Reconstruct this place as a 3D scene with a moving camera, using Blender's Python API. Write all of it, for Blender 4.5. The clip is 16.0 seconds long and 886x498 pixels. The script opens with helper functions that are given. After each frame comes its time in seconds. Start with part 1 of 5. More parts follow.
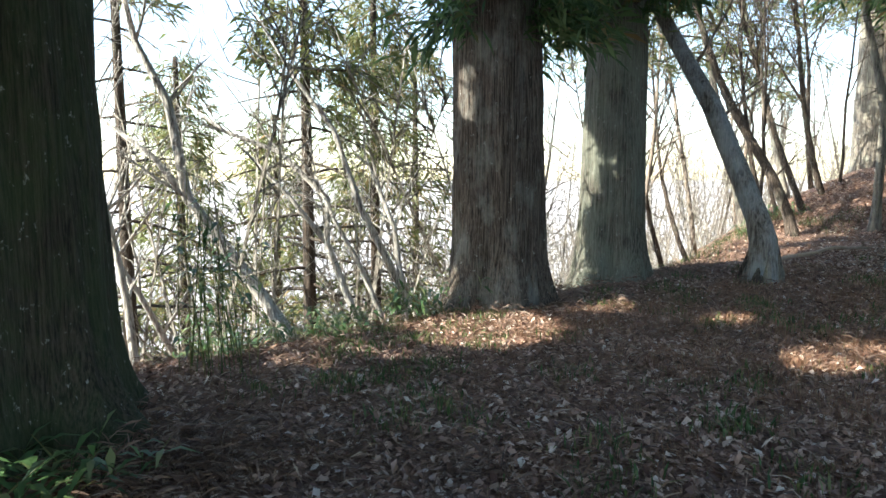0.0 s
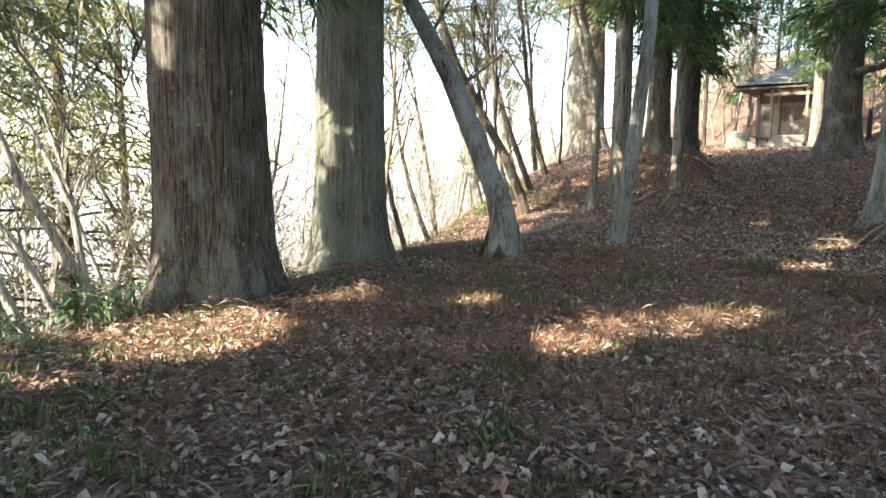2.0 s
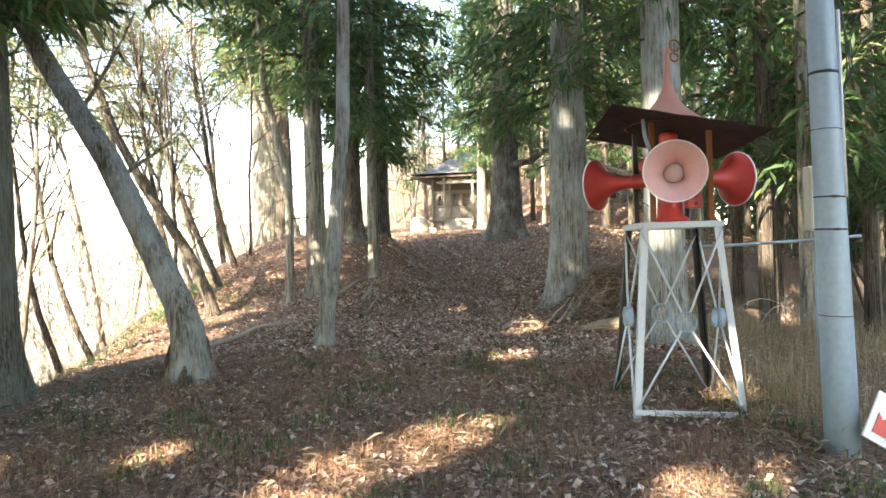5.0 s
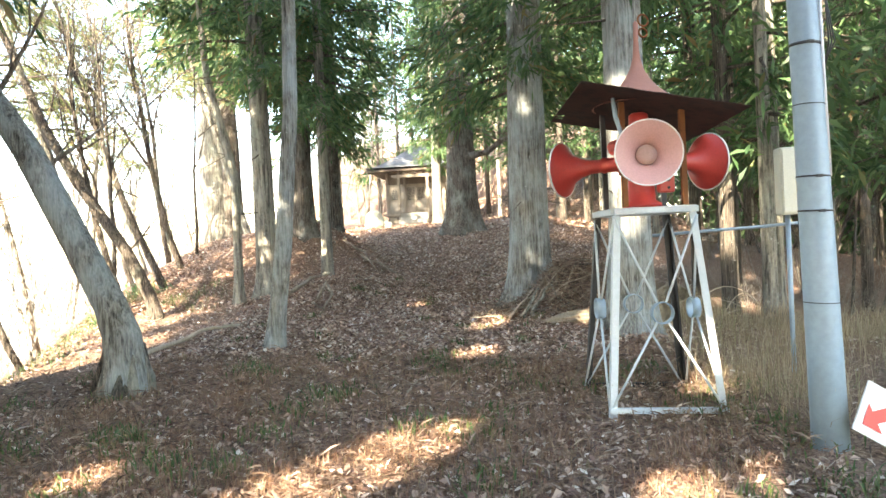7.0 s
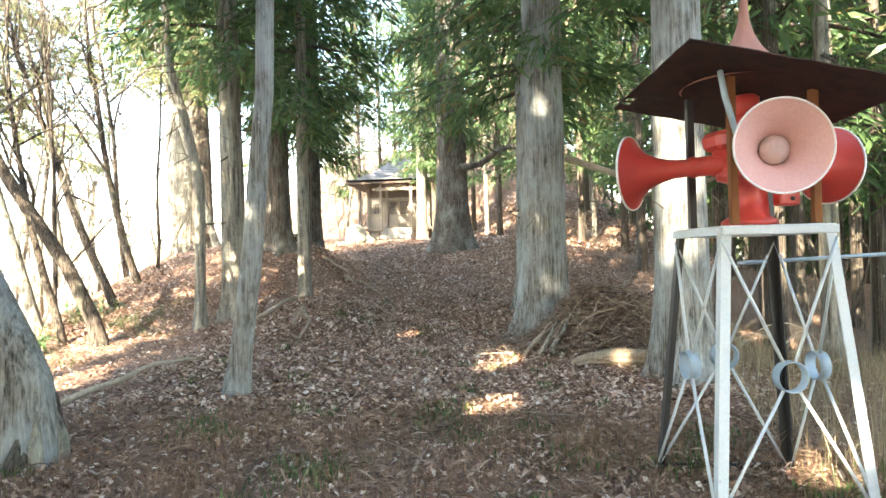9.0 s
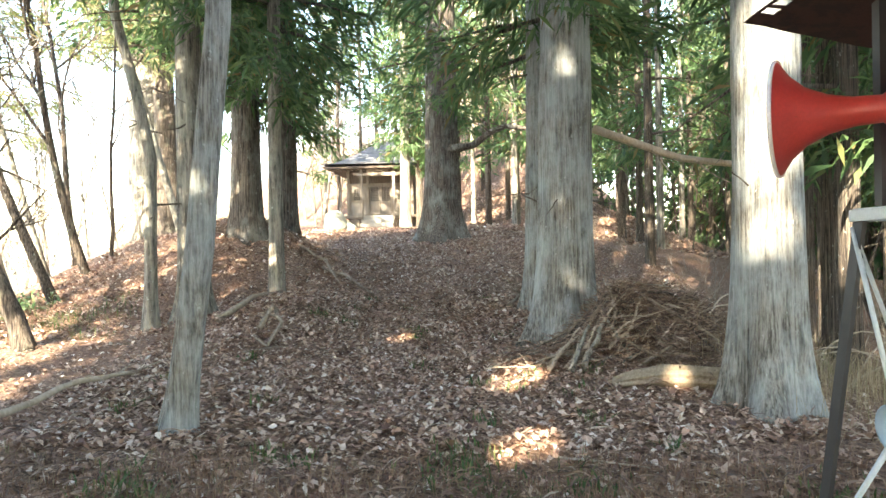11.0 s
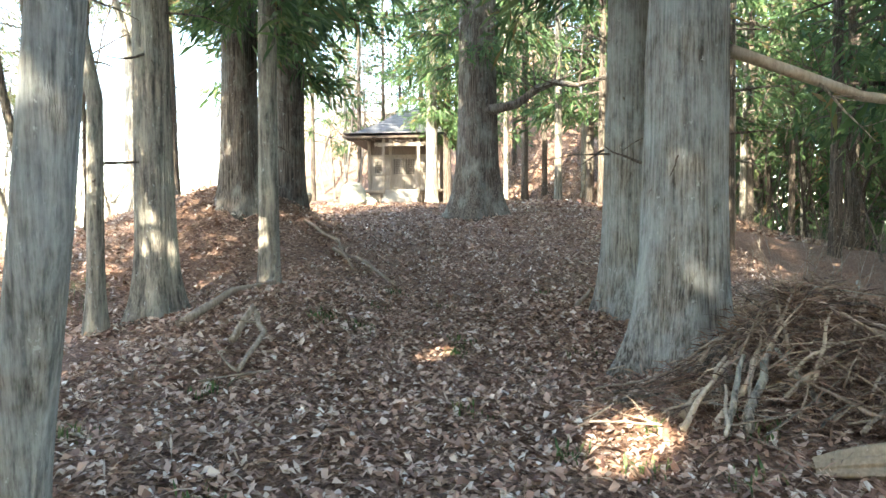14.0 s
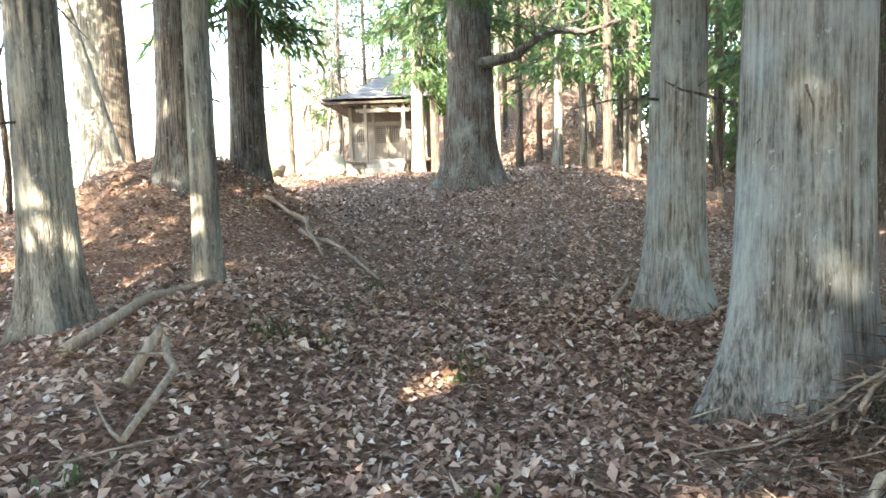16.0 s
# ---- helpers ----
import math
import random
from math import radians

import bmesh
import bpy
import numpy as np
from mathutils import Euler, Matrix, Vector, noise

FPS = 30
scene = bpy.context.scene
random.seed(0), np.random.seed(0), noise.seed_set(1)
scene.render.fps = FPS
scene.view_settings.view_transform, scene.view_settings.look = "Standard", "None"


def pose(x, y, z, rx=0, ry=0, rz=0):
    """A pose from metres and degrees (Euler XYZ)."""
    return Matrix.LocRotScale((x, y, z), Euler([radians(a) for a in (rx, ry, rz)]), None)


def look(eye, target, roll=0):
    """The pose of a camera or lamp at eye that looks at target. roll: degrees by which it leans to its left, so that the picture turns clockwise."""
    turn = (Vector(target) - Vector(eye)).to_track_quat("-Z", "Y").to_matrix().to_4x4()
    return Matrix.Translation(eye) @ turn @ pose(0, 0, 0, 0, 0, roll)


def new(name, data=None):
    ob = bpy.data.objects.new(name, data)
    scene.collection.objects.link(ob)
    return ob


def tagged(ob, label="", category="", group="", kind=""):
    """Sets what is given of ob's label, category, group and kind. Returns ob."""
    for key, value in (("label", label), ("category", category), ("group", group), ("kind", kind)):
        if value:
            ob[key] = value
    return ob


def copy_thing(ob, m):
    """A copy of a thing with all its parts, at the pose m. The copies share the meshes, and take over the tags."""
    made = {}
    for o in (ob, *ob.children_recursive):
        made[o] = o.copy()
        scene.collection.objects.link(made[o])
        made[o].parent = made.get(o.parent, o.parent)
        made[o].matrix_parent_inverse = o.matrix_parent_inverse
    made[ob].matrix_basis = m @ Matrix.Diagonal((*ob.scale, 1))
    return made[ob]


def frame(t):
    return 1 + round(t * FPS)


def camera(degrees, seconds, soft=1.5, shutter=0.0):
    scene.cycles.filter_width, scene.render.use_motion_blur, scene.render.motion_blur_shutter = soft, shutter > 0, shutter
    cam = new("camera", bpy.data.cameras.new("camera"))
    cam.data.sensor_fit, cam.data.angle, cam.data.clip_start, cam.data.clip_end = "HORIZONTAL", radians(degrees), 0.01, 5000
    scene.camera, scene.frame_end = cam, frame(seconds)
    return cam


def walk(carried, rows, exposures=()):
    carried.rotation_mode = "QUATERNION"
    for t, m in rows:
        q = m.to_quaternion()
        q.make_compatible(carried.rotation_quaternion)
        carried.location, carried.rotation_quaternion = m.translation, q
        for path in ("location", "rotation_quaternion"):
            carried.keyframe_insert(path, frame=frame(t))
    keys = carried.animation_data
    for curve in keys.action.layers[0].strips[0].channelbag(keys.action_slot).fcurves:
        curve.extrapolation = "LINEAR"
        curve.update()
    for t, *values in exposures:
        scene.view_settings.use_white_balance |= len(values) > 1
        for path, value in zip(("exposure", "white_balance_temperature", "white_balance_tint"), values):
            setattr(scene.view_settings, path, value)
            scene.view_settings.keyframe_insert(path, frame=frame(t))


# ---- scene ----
cam = camera(67.4, 16.0)
PATH = [
    (0, (1.914, -4.141, 1.582), (0.272, -3.017, 1.376), -0.0),
    (0.5, (1.816, -3.958, 1.543), (0.283, -2.692, 1.325), -0.0),
    (1, (1.621, -3.749, 1.479), (0.208, -2.355, 1.238), 0.3),
    (1.5, (1.37, -3.555, 1.42), (0.09, -2.039, 1.167), 0.6),
    (2, (1.15, -3.116, 1.384), (0.041, -1.47, 1.141), 0.6),
    (2.5, (1.021, -2.861, 1.452), (0.067, -1.12, 1.214), -0.1),
    (3, (0.823, -2.632, 1.485), (0.04, -0.802, 1.293), -0.7),
    (3.5, (0.725, -2.423, 1.486), (0.122, -0.521, 1.353), -1.1),
    (4, (0.725, -2.202, 1.547), (0.275, -0.255, 1.48), -1.6),
    (4.5, (0.67, -2.109, 1.576), (0.326, -0.138, 1.577), -1.5),
    (7, (0.507, -1.609, 1.543), (0.369, 0.386, 1.521), -2.8),
    (7.5, (0.459, -1.211, 1.602), (0.344, 0.786, 1.591), -2.6),
    (8, (0.248, -0.763, 1.584), (0.133, 1.234, 1.612), -1.9),
    (8.5, (0.15, -0.347, 1.579), (0.043, 1.65, 1.608), -1.6),
    (9, (0.053, 0.088, 1.614), (-0.013, 2.087, 1.638), -1.6),
    (11.5, (-0.335, 2.239, 1.619), (-0.334, 4.239, 1.606), -1.0),
    (12, (-0.365, 2.664, 1.6), (-0.369, 4.664, 1.583), -1.1),
    (12.5, (-0.424, 3.1, 1.648), (-0.459, 5.099, 1.617), -0.8),
    (13, (-0.437, 3.587, 1.624), (-0.459, 5.586, 1.569), -0.4),
    (13.5, (-0.514, 4.008, 1.61), (-0.545, 6.007, 1.542), -0.6),
    (14, (-0.598, 4.476, 1.626), (-0.664, 6.474, 1.551), -0.3),
    (14.5, (-0.616, 4.989, 1.619), (-0.669, 6.985, 1.519), -0.4),
    (15, (-0.706, 5.466, 1.599), (-0.76, 7.462, 1.473), -0.7),
    (15.5, (-0.741, 5.901, 1.614), (-0.809, 7.895, 1.467), -0.9),
    (16, (-0.713, 6.379, 1.657), (-0.745, 8.372, 1.493), -1.6),
]
walk(cam, [(t, look(eye, to, lean)) for t, eye, to, lean in PATH], ((0, 1.98, 6650, 8), (1.0, 2.13, 6750, 8), (2, 2.47, 7350, 8), (4, 2.78, 7850, 8), (7, 3.55, 7800, 8), (9, 3.62, 7800, 8), (11.5, 3.5, 7700, 8), (13, 3.4, 7250, 7), (14.5, 3.5, 7250, 7), (16, 3.7, 7250, 7)))

# ---- sky and sun ----
SUN_FROM = Vector((-0.30, -0.80, 0.56)).normalized()
world = bpy.data.worlds.new("sky")
scene.world = world
world.use_nodes = True
wn = world.node_tree.nodes
sky = wn.new("ShaderNodeTexSky")
sky.sky_type, sky.sun_disc = "NISHITA", False
sky.sun_elevation = math.asin(SUN_FROM.z)
sky.sun_rotation = math.atan2(SUN_FROM.x, SUN_FROM.y)
sky.dust_density, sky.air_density = 0.6, 1.0
world.node_tree.links.new(sky.outputs[0], wn["Background"].inputs[0])
wn["Background"].inputs[1].default_value = 0.15
sun_data = bpy.data.lights.new("sun", "SUN")
sun_data.energy, sun_data.angle, sun_data.color = 4.6, radians(0.6), (1.0, 0.94, 0.84)
sun = new("sun", sun_data)
sun.matrix_world = look(SUN_FROM * 60, (0, 0, 0))

# ---- the lie of the land ----
def ramp(v, a, b):
    s = np.clip((np.asarray(v, float) - a) / (b - a), 0, 1)
    return s * s * (3 - 2 * s)


RISE_Y = (-60, -3, -0.5, 2, 4, 6.5, 9, 10.7, 12, 14, 17, 20, 24, 30, 36, 45, 60)
RISE_Z = (-1.5, -0.2, -0.14, -0.09, 0.01, 0.10, 0.24, 0.39, 0.55, 0.87, 1.35, 1.80, 2.20, 2.45, 2.63, 3.2, 4.0)
EDGE_Y = (-60, -4, -2, 0, 2, 4, 6, 8, 11, 16, 22, 60)
EDGE_X = (-6.0, -4.6, -4.7, -5.0, -5.3, -5.3, -5.5, -6.0, -7.2, -8.6, -9.2, -12)


def land(x, y):
    """Height of the ground."""
    x, y = np.asarray(x, float), np.asarray(y, float)
    z = np.interp(y, RISE_Y, RISE_Z)
    # mound beside the track
    z = z + 0.45 * np.exp(-((x + 2.7) / 0.9) ** 2 - ((y - 11.3) / 1.5) ** 2)
    z = z + 1.15 * np.exp(-((x + 4.6) / 1.8) ** 2 - ((y - 15.6) / 1.7) ** 2)
    z = z + 0.40 * np.exp(-((x + 6.4) / 2.0) ** 2 - ((y - 19.5) / 2.6) ** 2)
    z = z + 0.16 * np.exp(-((x + 2.6) / 1.5) ** 2 - ((y - 7.6) / 2.2) ** 2)
    # banks round the roots on the far side of the track
    z = z + 0.28 * np.exp(-((x - 1.9) / 0.9) ** 2 - ((y - 9.4) / 1.5) ** 2)
    z = z + 0.10 * np.exp(-((x - 2.2) / 0.8) ** 2 - ((y - 7.0) / 0.9) ** 2)
    z = z + 0.24 * np.exp(-((x - 2.0) / 0.75) ** 2 - ((y - 9.25) / 0.5) ** 2)
    # the track itself is a little hollow
    z = z - 0.07 * np.exp(-((x + 0.5) / 0.7) ** 2) * ramp(y, 7, 11) * (1 - ramp(y, 24, 30))
    # drop beyond the bank, under the plantation
    z = z - np.minimum(0.17 * np.maximum(x - 2.7, 0), 3.5) * ramp(y, 6.0, 9.5) * (1 - 0.7 * ramp(y, 26, 32) * (1 - ramp(x, 8, 14)))
    z = z + 0.16 * np.exp(-((x + 3.2) / 2.0) ** 2 - ((y + 3.8) / 1.8) ** 2)
    z = z - 0.35 * ramp(x, 1.4, 3.0) * ramp(y, 11.5, 13.5) * (1 - ramp(y, 17, 21))
    # hillside behind and beside the shrine
    d = x * 0.5 + (y - 30) * 0.55 - 2.2
    z = z + 0.42 * np.maximum(d, 0) ** 1.15 * ramp(x, -1.5, 4.5) * ramp(y, 26, 33) * (1 - ramp(x, 4, 11))
    z = z + np.minimum(0.36 * np.maximum(y - 43, 0), 9) * ramp(x, -24, -15) * (1 - ramp(x, 10, 20))
    # valley
    e = np.interp(y, EDGE_Y, EDGE_X) - x
    z = z - 0.62 * (np.sqrt(np.maximum(e + 0.35, 0) ** 2 + 0.25) - 0.5) * (e > -0.35)
    z = np.where(e > 24, np.maximum(z, -22 + 0.02 * e), z)
    far = np.maximum(np.hypot(x, y - 8) - 75, 0)
    z = np.where(far > 0, z * np.exp(-far / 60) + (1 - np.exp(-far / 60)) * (-16 + 17 * ramp(far, 60, 300)), z)
    return z


# ---- mesh tools ----
class Soup:
    """Gathers vertices and faces for one mesh."""

    def __init__(self):
        self.v, self.f, self.n = [], [], 0

    def add(self, verts, faces):
        verts = np.asarray(verts, float).reshape(-1, 3)
        self.v.append(verts)
        self.f.extend([tuple(i + self.n for i in f) for f in faces])
        self.n += len(verts)

    def quads(self, verts):
        """verts: (n, 4, 3)."""
        verts = np.asarray(verts, float)
        k = len(verts)
        self.v.append(verts.reshape(-1, 3))
        self.f.extend((np.arange(k * 4).reshape(k, 4) + self.n).tolist())
        self.n += k * 4

    def folded(self, base, left, tip, right):
        """Leaves, each of two triangles that meet along the midrib."""
        k = len(base)
        self.v.append(np.stack((base, left, tip, right), 1).reshape(-1, 3))
        i = np.arange(k)[:, None] * 4 + self.n
        self.f.extend(np.concatenate((i + (0, 1, 2), i + (0, 2, 3)), 0).tolist())
        self.n += k * 4

    def blades(self, base, left, tip, right):
        """Narrow blades, free to bend: two triangles on either side of the widest line."""
        k = len(base)
        self.v.append(np.stack((base, left, tip, right), 1).reshape(-1, 3))
        i = np.arange(k)[:, None] * 4 + self.n
        self.f.extend(np.concatenate((i + (0, 1, 3), i + (1, 2, 3)), 0).tolist())
        self.n += k * 4

    def mesh(self, name, material, smooth=True):
        me = bpy.data.meshes.new(name)
        me.from_pydata(np.concatenate(self.v).tolist() if self.v else [], [], self.f)
        me.materials.append(material)
        if smooth:
            me.polygons.foreach_set("use_smooth", [True] * len(me.polygons))
        me.update()
        return me


def part(name, shape, material, parent=None, label="", smooth=True):
    """Links a bmesh or a Soup as one mesh object under a thing or a part."""
    if isinstance(shape, Soup):
        me = shape.mesh(name, material, smooth)
    else:
        me = bpy.data.meshes.new(name)
        bmesh.ops.recalc_face_normals(shape, faces=shape.faces)
        shape.to_mesh(me)
        shape.free()
        me.materials.append(material)
        if smooth:
            me.polygons.foreach_set("use_smooth", [True] * len(me.polygons))
            me.set_sharp_from_angle(angle=radians(35))
    ob = new(name, me)
    ob.parent = parent
    if label:
        tagged(ob, label)
    return ob


def thing(name, place, label, category, group="", turn=0):
    """An Empty at a thing's base."""
    ob = new(name)
    ob.empty_display_size = 0.1
    ob.matrix_world = place if isinstance(place, Matrix) else pose(*place, 0, 0, turn)
    return tagged(ob, label, category, group)


def tube(soup, pts, radii, sides=8, cap=True, flute=None):
    """A tube along a line of points; flute(i, angle) scales the radius."""
    pts = [Vector(p) for p in pts]
    rings = []
    ref = Vector((1, 0, 0)) if abs((pts[-1] - pts[0]).normalized().x) < 0.8 else Vector((0, 1, 0))
    for i, p in enumerate(pts):
        d = (pts[min(i + 1, len(pts) - 1)] - pts[max(i - 1, 0)]).normalized()
        a = (ref - d * ref.dot(d)).normalized()
        ref, b = a, d.cross(a)
        for k in range(sides):
            w = 2 * math.pi * k / sides
            r = radii[i] * (flute(i, w) if flute else 1)
            rings.append(p + (a * math.cos(w) + b * math.sin(w)) * r)
    faces = []
    for i in range(len(pts) - 1):
        for k in range(sides):
            q = (k + 1) % sides
            faces.append((i * sides + k, i * sides + q, (i + 1) * sides + q, (i + 1) * sides + k))
    if cap:
        faces.append(tuple(range(sides))[::-1])
        faces.append(tuple((len(pts) - 1) * sides + k for k in range(sides)))
    soup.add([tuple(v) for v in rings], faces)


def lathe(soup, profile, place, sides=32):
    """A turned shape: (radius, height) pairs round the z axis of place."""
    verts = []
    for r, h in profile:
        for k in range(sides):
            w = 2 * math.pi * k / sides
            verts.append(place @ Vector((r * math.cos(w), r * math.sin(w), h)))
    faces = []
    for i in range(len(profile) - 1):
        for k in range(sides):
            q = (k + 1) % sides
            faces.append((i * sides + k, i * sides + q, (i + 1) * sides + q, (i + 1) * sides + k))
    soup.add([tuple(v) for v in verts], faces)


def block(size, place=Matrix(), bevel=0.004):
    """A box with softened edges, its middle at place."""
    bm = bmesh.new()
    bmesh.ops.create_cube(bm, size=1, matrix=Matrix.Diagonal((*size, 1)))
    if bevel:
        bmesh.ops.bevel(bm, geom=bm.edges[:], offset=bevel, segments=1, affect="EDGES")
    bm.transform(place)
    return bm


def joined(*shapes):
    """One bmesh out of several."""
    out = bmesh.new()
    for b in shapes:
        me = bpy.data.meshes.new("scrap")
        b.to_mesh(me)
        out.from_mesh(me)
        b.free()
        bpy.data.meshes.remove(me)
    return out


def beam(a, b, w, h, bevel=0.003):
    """A bar of section w x h from a to b."""
    a, b = Vector(a), Vector(b)
    m = Matrix.Translation((a + b) / 2) @ (b - a).to_track_quat("Z", "Y").to_matrix().to_4x4()
    return block((w, h, (b - a).length), m, bevel)


def angle_bar(a, b, w, t, inward):
    """An L-shaped steel bar whose two flanges run along inward's two ways."""
    a, b = Vector(a), Vector(b)
    d = (b - a).normalized()
    u = Vector((inward[0], 0, 0))
    v = Vector((0, inward[1], 0))
    u = (u - d * u.dot(d)).normalized()
    v = (v - d * v.dot(d)).normalized()
    bm = bmesh.new()
    ring = [Vector(), u * w, u * w + v * t, u * t + v * t, u * t + v * w, v * w]
    lo = [bm.verts.new(a + p) for p in ring]
    hi = [bm.verts.new(b + p) for p in ring]
    for i in range(6):
        j = (i + 1) % 6
        bm.faces.new((lo[i], lo[j], hi[j], hi[i]))
    bm.faces.new(lo[::-1])
    bm.faces.new(hi)
    return bm


# ---- materials ----
def material(name, rough=0.8, metal=0.0):
    m = bpy.data.materials.new(name)
    m.use_nodes = True
    nt = m.node_tree
    b = nt.nodes["Principled BSDF"]
    b.inputs["Roughness"].default_value, b.inputs["Metallic"].default_value = rough, metal
    return m, nt, b


def ramp_node(nt, source, stops):
    r = nt.nodes.new("ShaderNodeValToRGB")
    e = r.color_ramp.elements
    while len(e) < len(stops):
        e.new(0.5)
    for el, (p, c) in zip(e, stops):
        el.position, el.color = p, (*c, 1)
    nt.links.new(source, r.inputs[0])
    return r.outputs[0]


def noise_node(nt, scale, stretch=(1, 1, 1), detail=4, rough=0.6, coords="Object"):
    tc = nt.nodes.new("ShaderNodeTexCoord")
    mp = nt.nodes.new("ShaderNodeMapping")
    mp.inputs["Scale"].default_value = stretch
    n = nt.nodes.new("ShaderNodeTexNoise")
    n.inputs["Scale"].default_value, n.inputs["Detail"].default_value, n.inputs["Roughness"].default_value = scale, detail, rough
    nt.links.new(tc.outputs[coords], mp.inputs[0])
    nt.links.new(mp.outputs[0], n.inputs["Vector"])
    return n.outputs["Fac"]


def mixed(nt, fac, a, b, blend="MIX"):
    x = nt.nodes.new("ShaderNodeMix")
    x.data_type, x.blend_type = "RGBA", blend
    for sock, val in ((x.inputs[0], fac), (x.inputs[6], a), (x.inputs[7], b)):
        if isinstance(val, bpy.types.NodeSocket):
            nt.links.new(val, sock)
        else:
            sock.default_value = val if isinstance(val, (int, float)) else (*val, 1)
    return x.outputs[2]


def bumped(nt, bsdf, height, strength=0.5, distance=0.02):
    b = nt.nodes.new("ShaderNodeBump")
    b.inputs["Strength"].default_value, b.inputs["Distance"].default_value = strength, distance
    nt.links.new(height, b.inputs["Height"])
    nt.links.new(b.outputs[0], bsdf.inputs["Normal"])


def bark(name, dark, light, lichen=(0.36, 0.39, 0.36), amount=0.56, fine=38):
    m, nt, b = material(name, 0.92)
    strip = noise_node(nt, 1, (fine * 1.5, fine * 1.5, 1.7), 5, 0.62)
    flake = noise_node(nt, 1, (fine * 3.2, fine * 3.2, 14), 4, 0.7)
    both = nt.nodes.new("ShaderNodeMath")
    both.operation = "MULTIPLY_ADD"
    both.inputs[1].default_value, both.inputs[2].default_value = 0.45, -0.225
    nt.links.new(flake, both.inputs[0])
    total = nt.nodes.new("ShaderNodeMath")
    nt.links.new(both.outputs[0], total.inputs[0])
    nt.links.new(strip, total.inputs[1])
    strip = total.outputs[0]
    broad = noise_node(nt, 2.6, (1, 1, 0.6), 5, 0.7)
    speck = noise_node(nt, 17, (1, 1, 0.7), 4, 0.75)
    col = ramp_node(nt, strip, ((0.34, tuple(v * 0.4 for v in dark)), (0.41, dark), (0.52, tuple((p + q) / 2 for p, q in zip(dark, light))), (0.63, light)))
    patch = ramp_node(nt, broad, ((amount - 0.08, (0, 0, 0)), (amount + 0.12, (0.75, 0.75, 0.75))))
    col = mixed(nt, patch, col, mixed(nt, 0.72, col, lichen))
    spots = ramp_node(nt, speck, ((0.63, (0, 0, 0)), (0.69, (0.7, 0.7, 0.7))))
    col = mixed(nt, spots, col, (0.50, 0.53, 0.50))
    nt.links.new(col, b.inputs["Base Color"])
    bumped(nt, b, strip, 1.0, 0.05)
    return m


def island_leaf(name, stops, glow=0.35, rough=0.55):
    """Leaves: a colour for each leaf, and some light let through."""
    m, nt, b = material(name, rough)
    g = nt.nodes.new("ShaderNodeNewGeometry")
    col = ramp_node(nt, g.outputs["Random Per Island"], stops)
    nt.links.new(col, b.inputs["Base Color"])
    if glow:
        t = nt.nodes.new("ShaderNodeBsdfTranslucent")
        nt.links.new(col, t.inputs[0])
        x = nt.nodes.new("ShaderNodeMixShader")
        x.inputs[0].default_value = glow
        nt.links.new(b.outputs[0], x.inputs[1])
        nt.links.new(t.outputs[0], x.inputs[2])
        nt.links.new(x.outputs[0], nt.nodes["Material Output"].inputs[0])
    return m


def painted(name, colour, rust=0.5, rough=0.45, rusty=(0.16, 0.06, 0.025), scale=9):
    """Weathered paint on metal, with rust breaking through."""
    m, nt, b = material(name, rough)
    a = noise_node(nt, scale, (1, 1, 1), 8, 0.7)
    c = noise_node(nt, scale * 7, (1, 1, 1), 3)
    col = mixed(nt, ramp_node(nt, c, ((0.3, (0, 0, 0)), (0.7, (0.5, 0.5, 0.5)))), colour, tuple(v * 0.72 for v in colour))
    col = mixed(nt, ramp_node(nt, a, ((rust + 0.08, (0, 0, 0)), (rust + 0.16, (1, 1, 1)))), col, rusty)
    nt.links.new(col, b.inputs["Base Color"])
    bumped(nt, b, a, 0.25, 0.003)
    return m


def weathered_wood(name, dark, light):
    m, nt, b = material(name, 0.85)
    g = noise_node(nt, 1, (40, 40, 2.5), 6)
    s = noise_node(nt, 1.5, (1, 1, 1), 4)
    col = mixed(nt, ramp_node(nt, s, ((0.35, (0, 0, 0)), (0.7, (0.6, 0.6, 0.6)))), ramp_node(nt, g, ((0.3, dark), (0.7, light))), tuple(v * 0.6 for v in light))
    nt.links.new(col, b.inputs["Base Color"])
    bumped(nt, b, g, 0.4, 0.01)
    return m


BARK_CEDAR = bark("cedar_bark", (0.045, 0.034, 0.026), (0.20, 0.17, 0.14))
BARK_MOSSY = bark("mossy_cedar_bark", (0.06, 0.055, 0.042), (0.23, 0.215, 0.175), (0.24, 0.28, 0.22), 0.46)
# mossy cedar bark, its colour darkened for the deep shade round the trunk
BARK_SHADED = bark("shaded_mossy_bark", (0.030, 0.026, 0.018), (0.11, 0.095, 0.07), (0.055, 0.095, 0.035), 0.44)
BARK_DARK = bark("dark_cedar_bark", (0.035, 0.026, 0.020), (0.17, 0.135, 0.105), (0.20, 0.23, 0.17), 0.62)
BARK_GREY = bark("grey_bark", (0.10, 0.09, 0.075), (0.31, 0.295, 0.26), (0.47, 0.53, 0.54), 0.49, 30)
BARK_SMOOTH = bark("smooth_grey_bark", (0.11, 0.10, 0.085), (0.30, 0.27, 0.22), (0.34, 0.36, 0.30), 0.55, 14)
BARK_PALE = bark("pale_twig_bark", (0.30, 0.285, 0.26), (0.60, 0.585, 0.55), (0.5, 0.5, 0.47), 0.6, 16)
THICKET = bark("thicket_bark", (0.16, 0.145, 0.12), (0.38, 0.365, 0.325), (0.42, 0.44, 0.36), 0.6, 16)
BARK_BARE = bark("bare_wood_bark", (0.16, 0.13, 0.10), (0.40, 0.34, 0.28), (0.4, 0.4, 0.36), 0.6, 16)
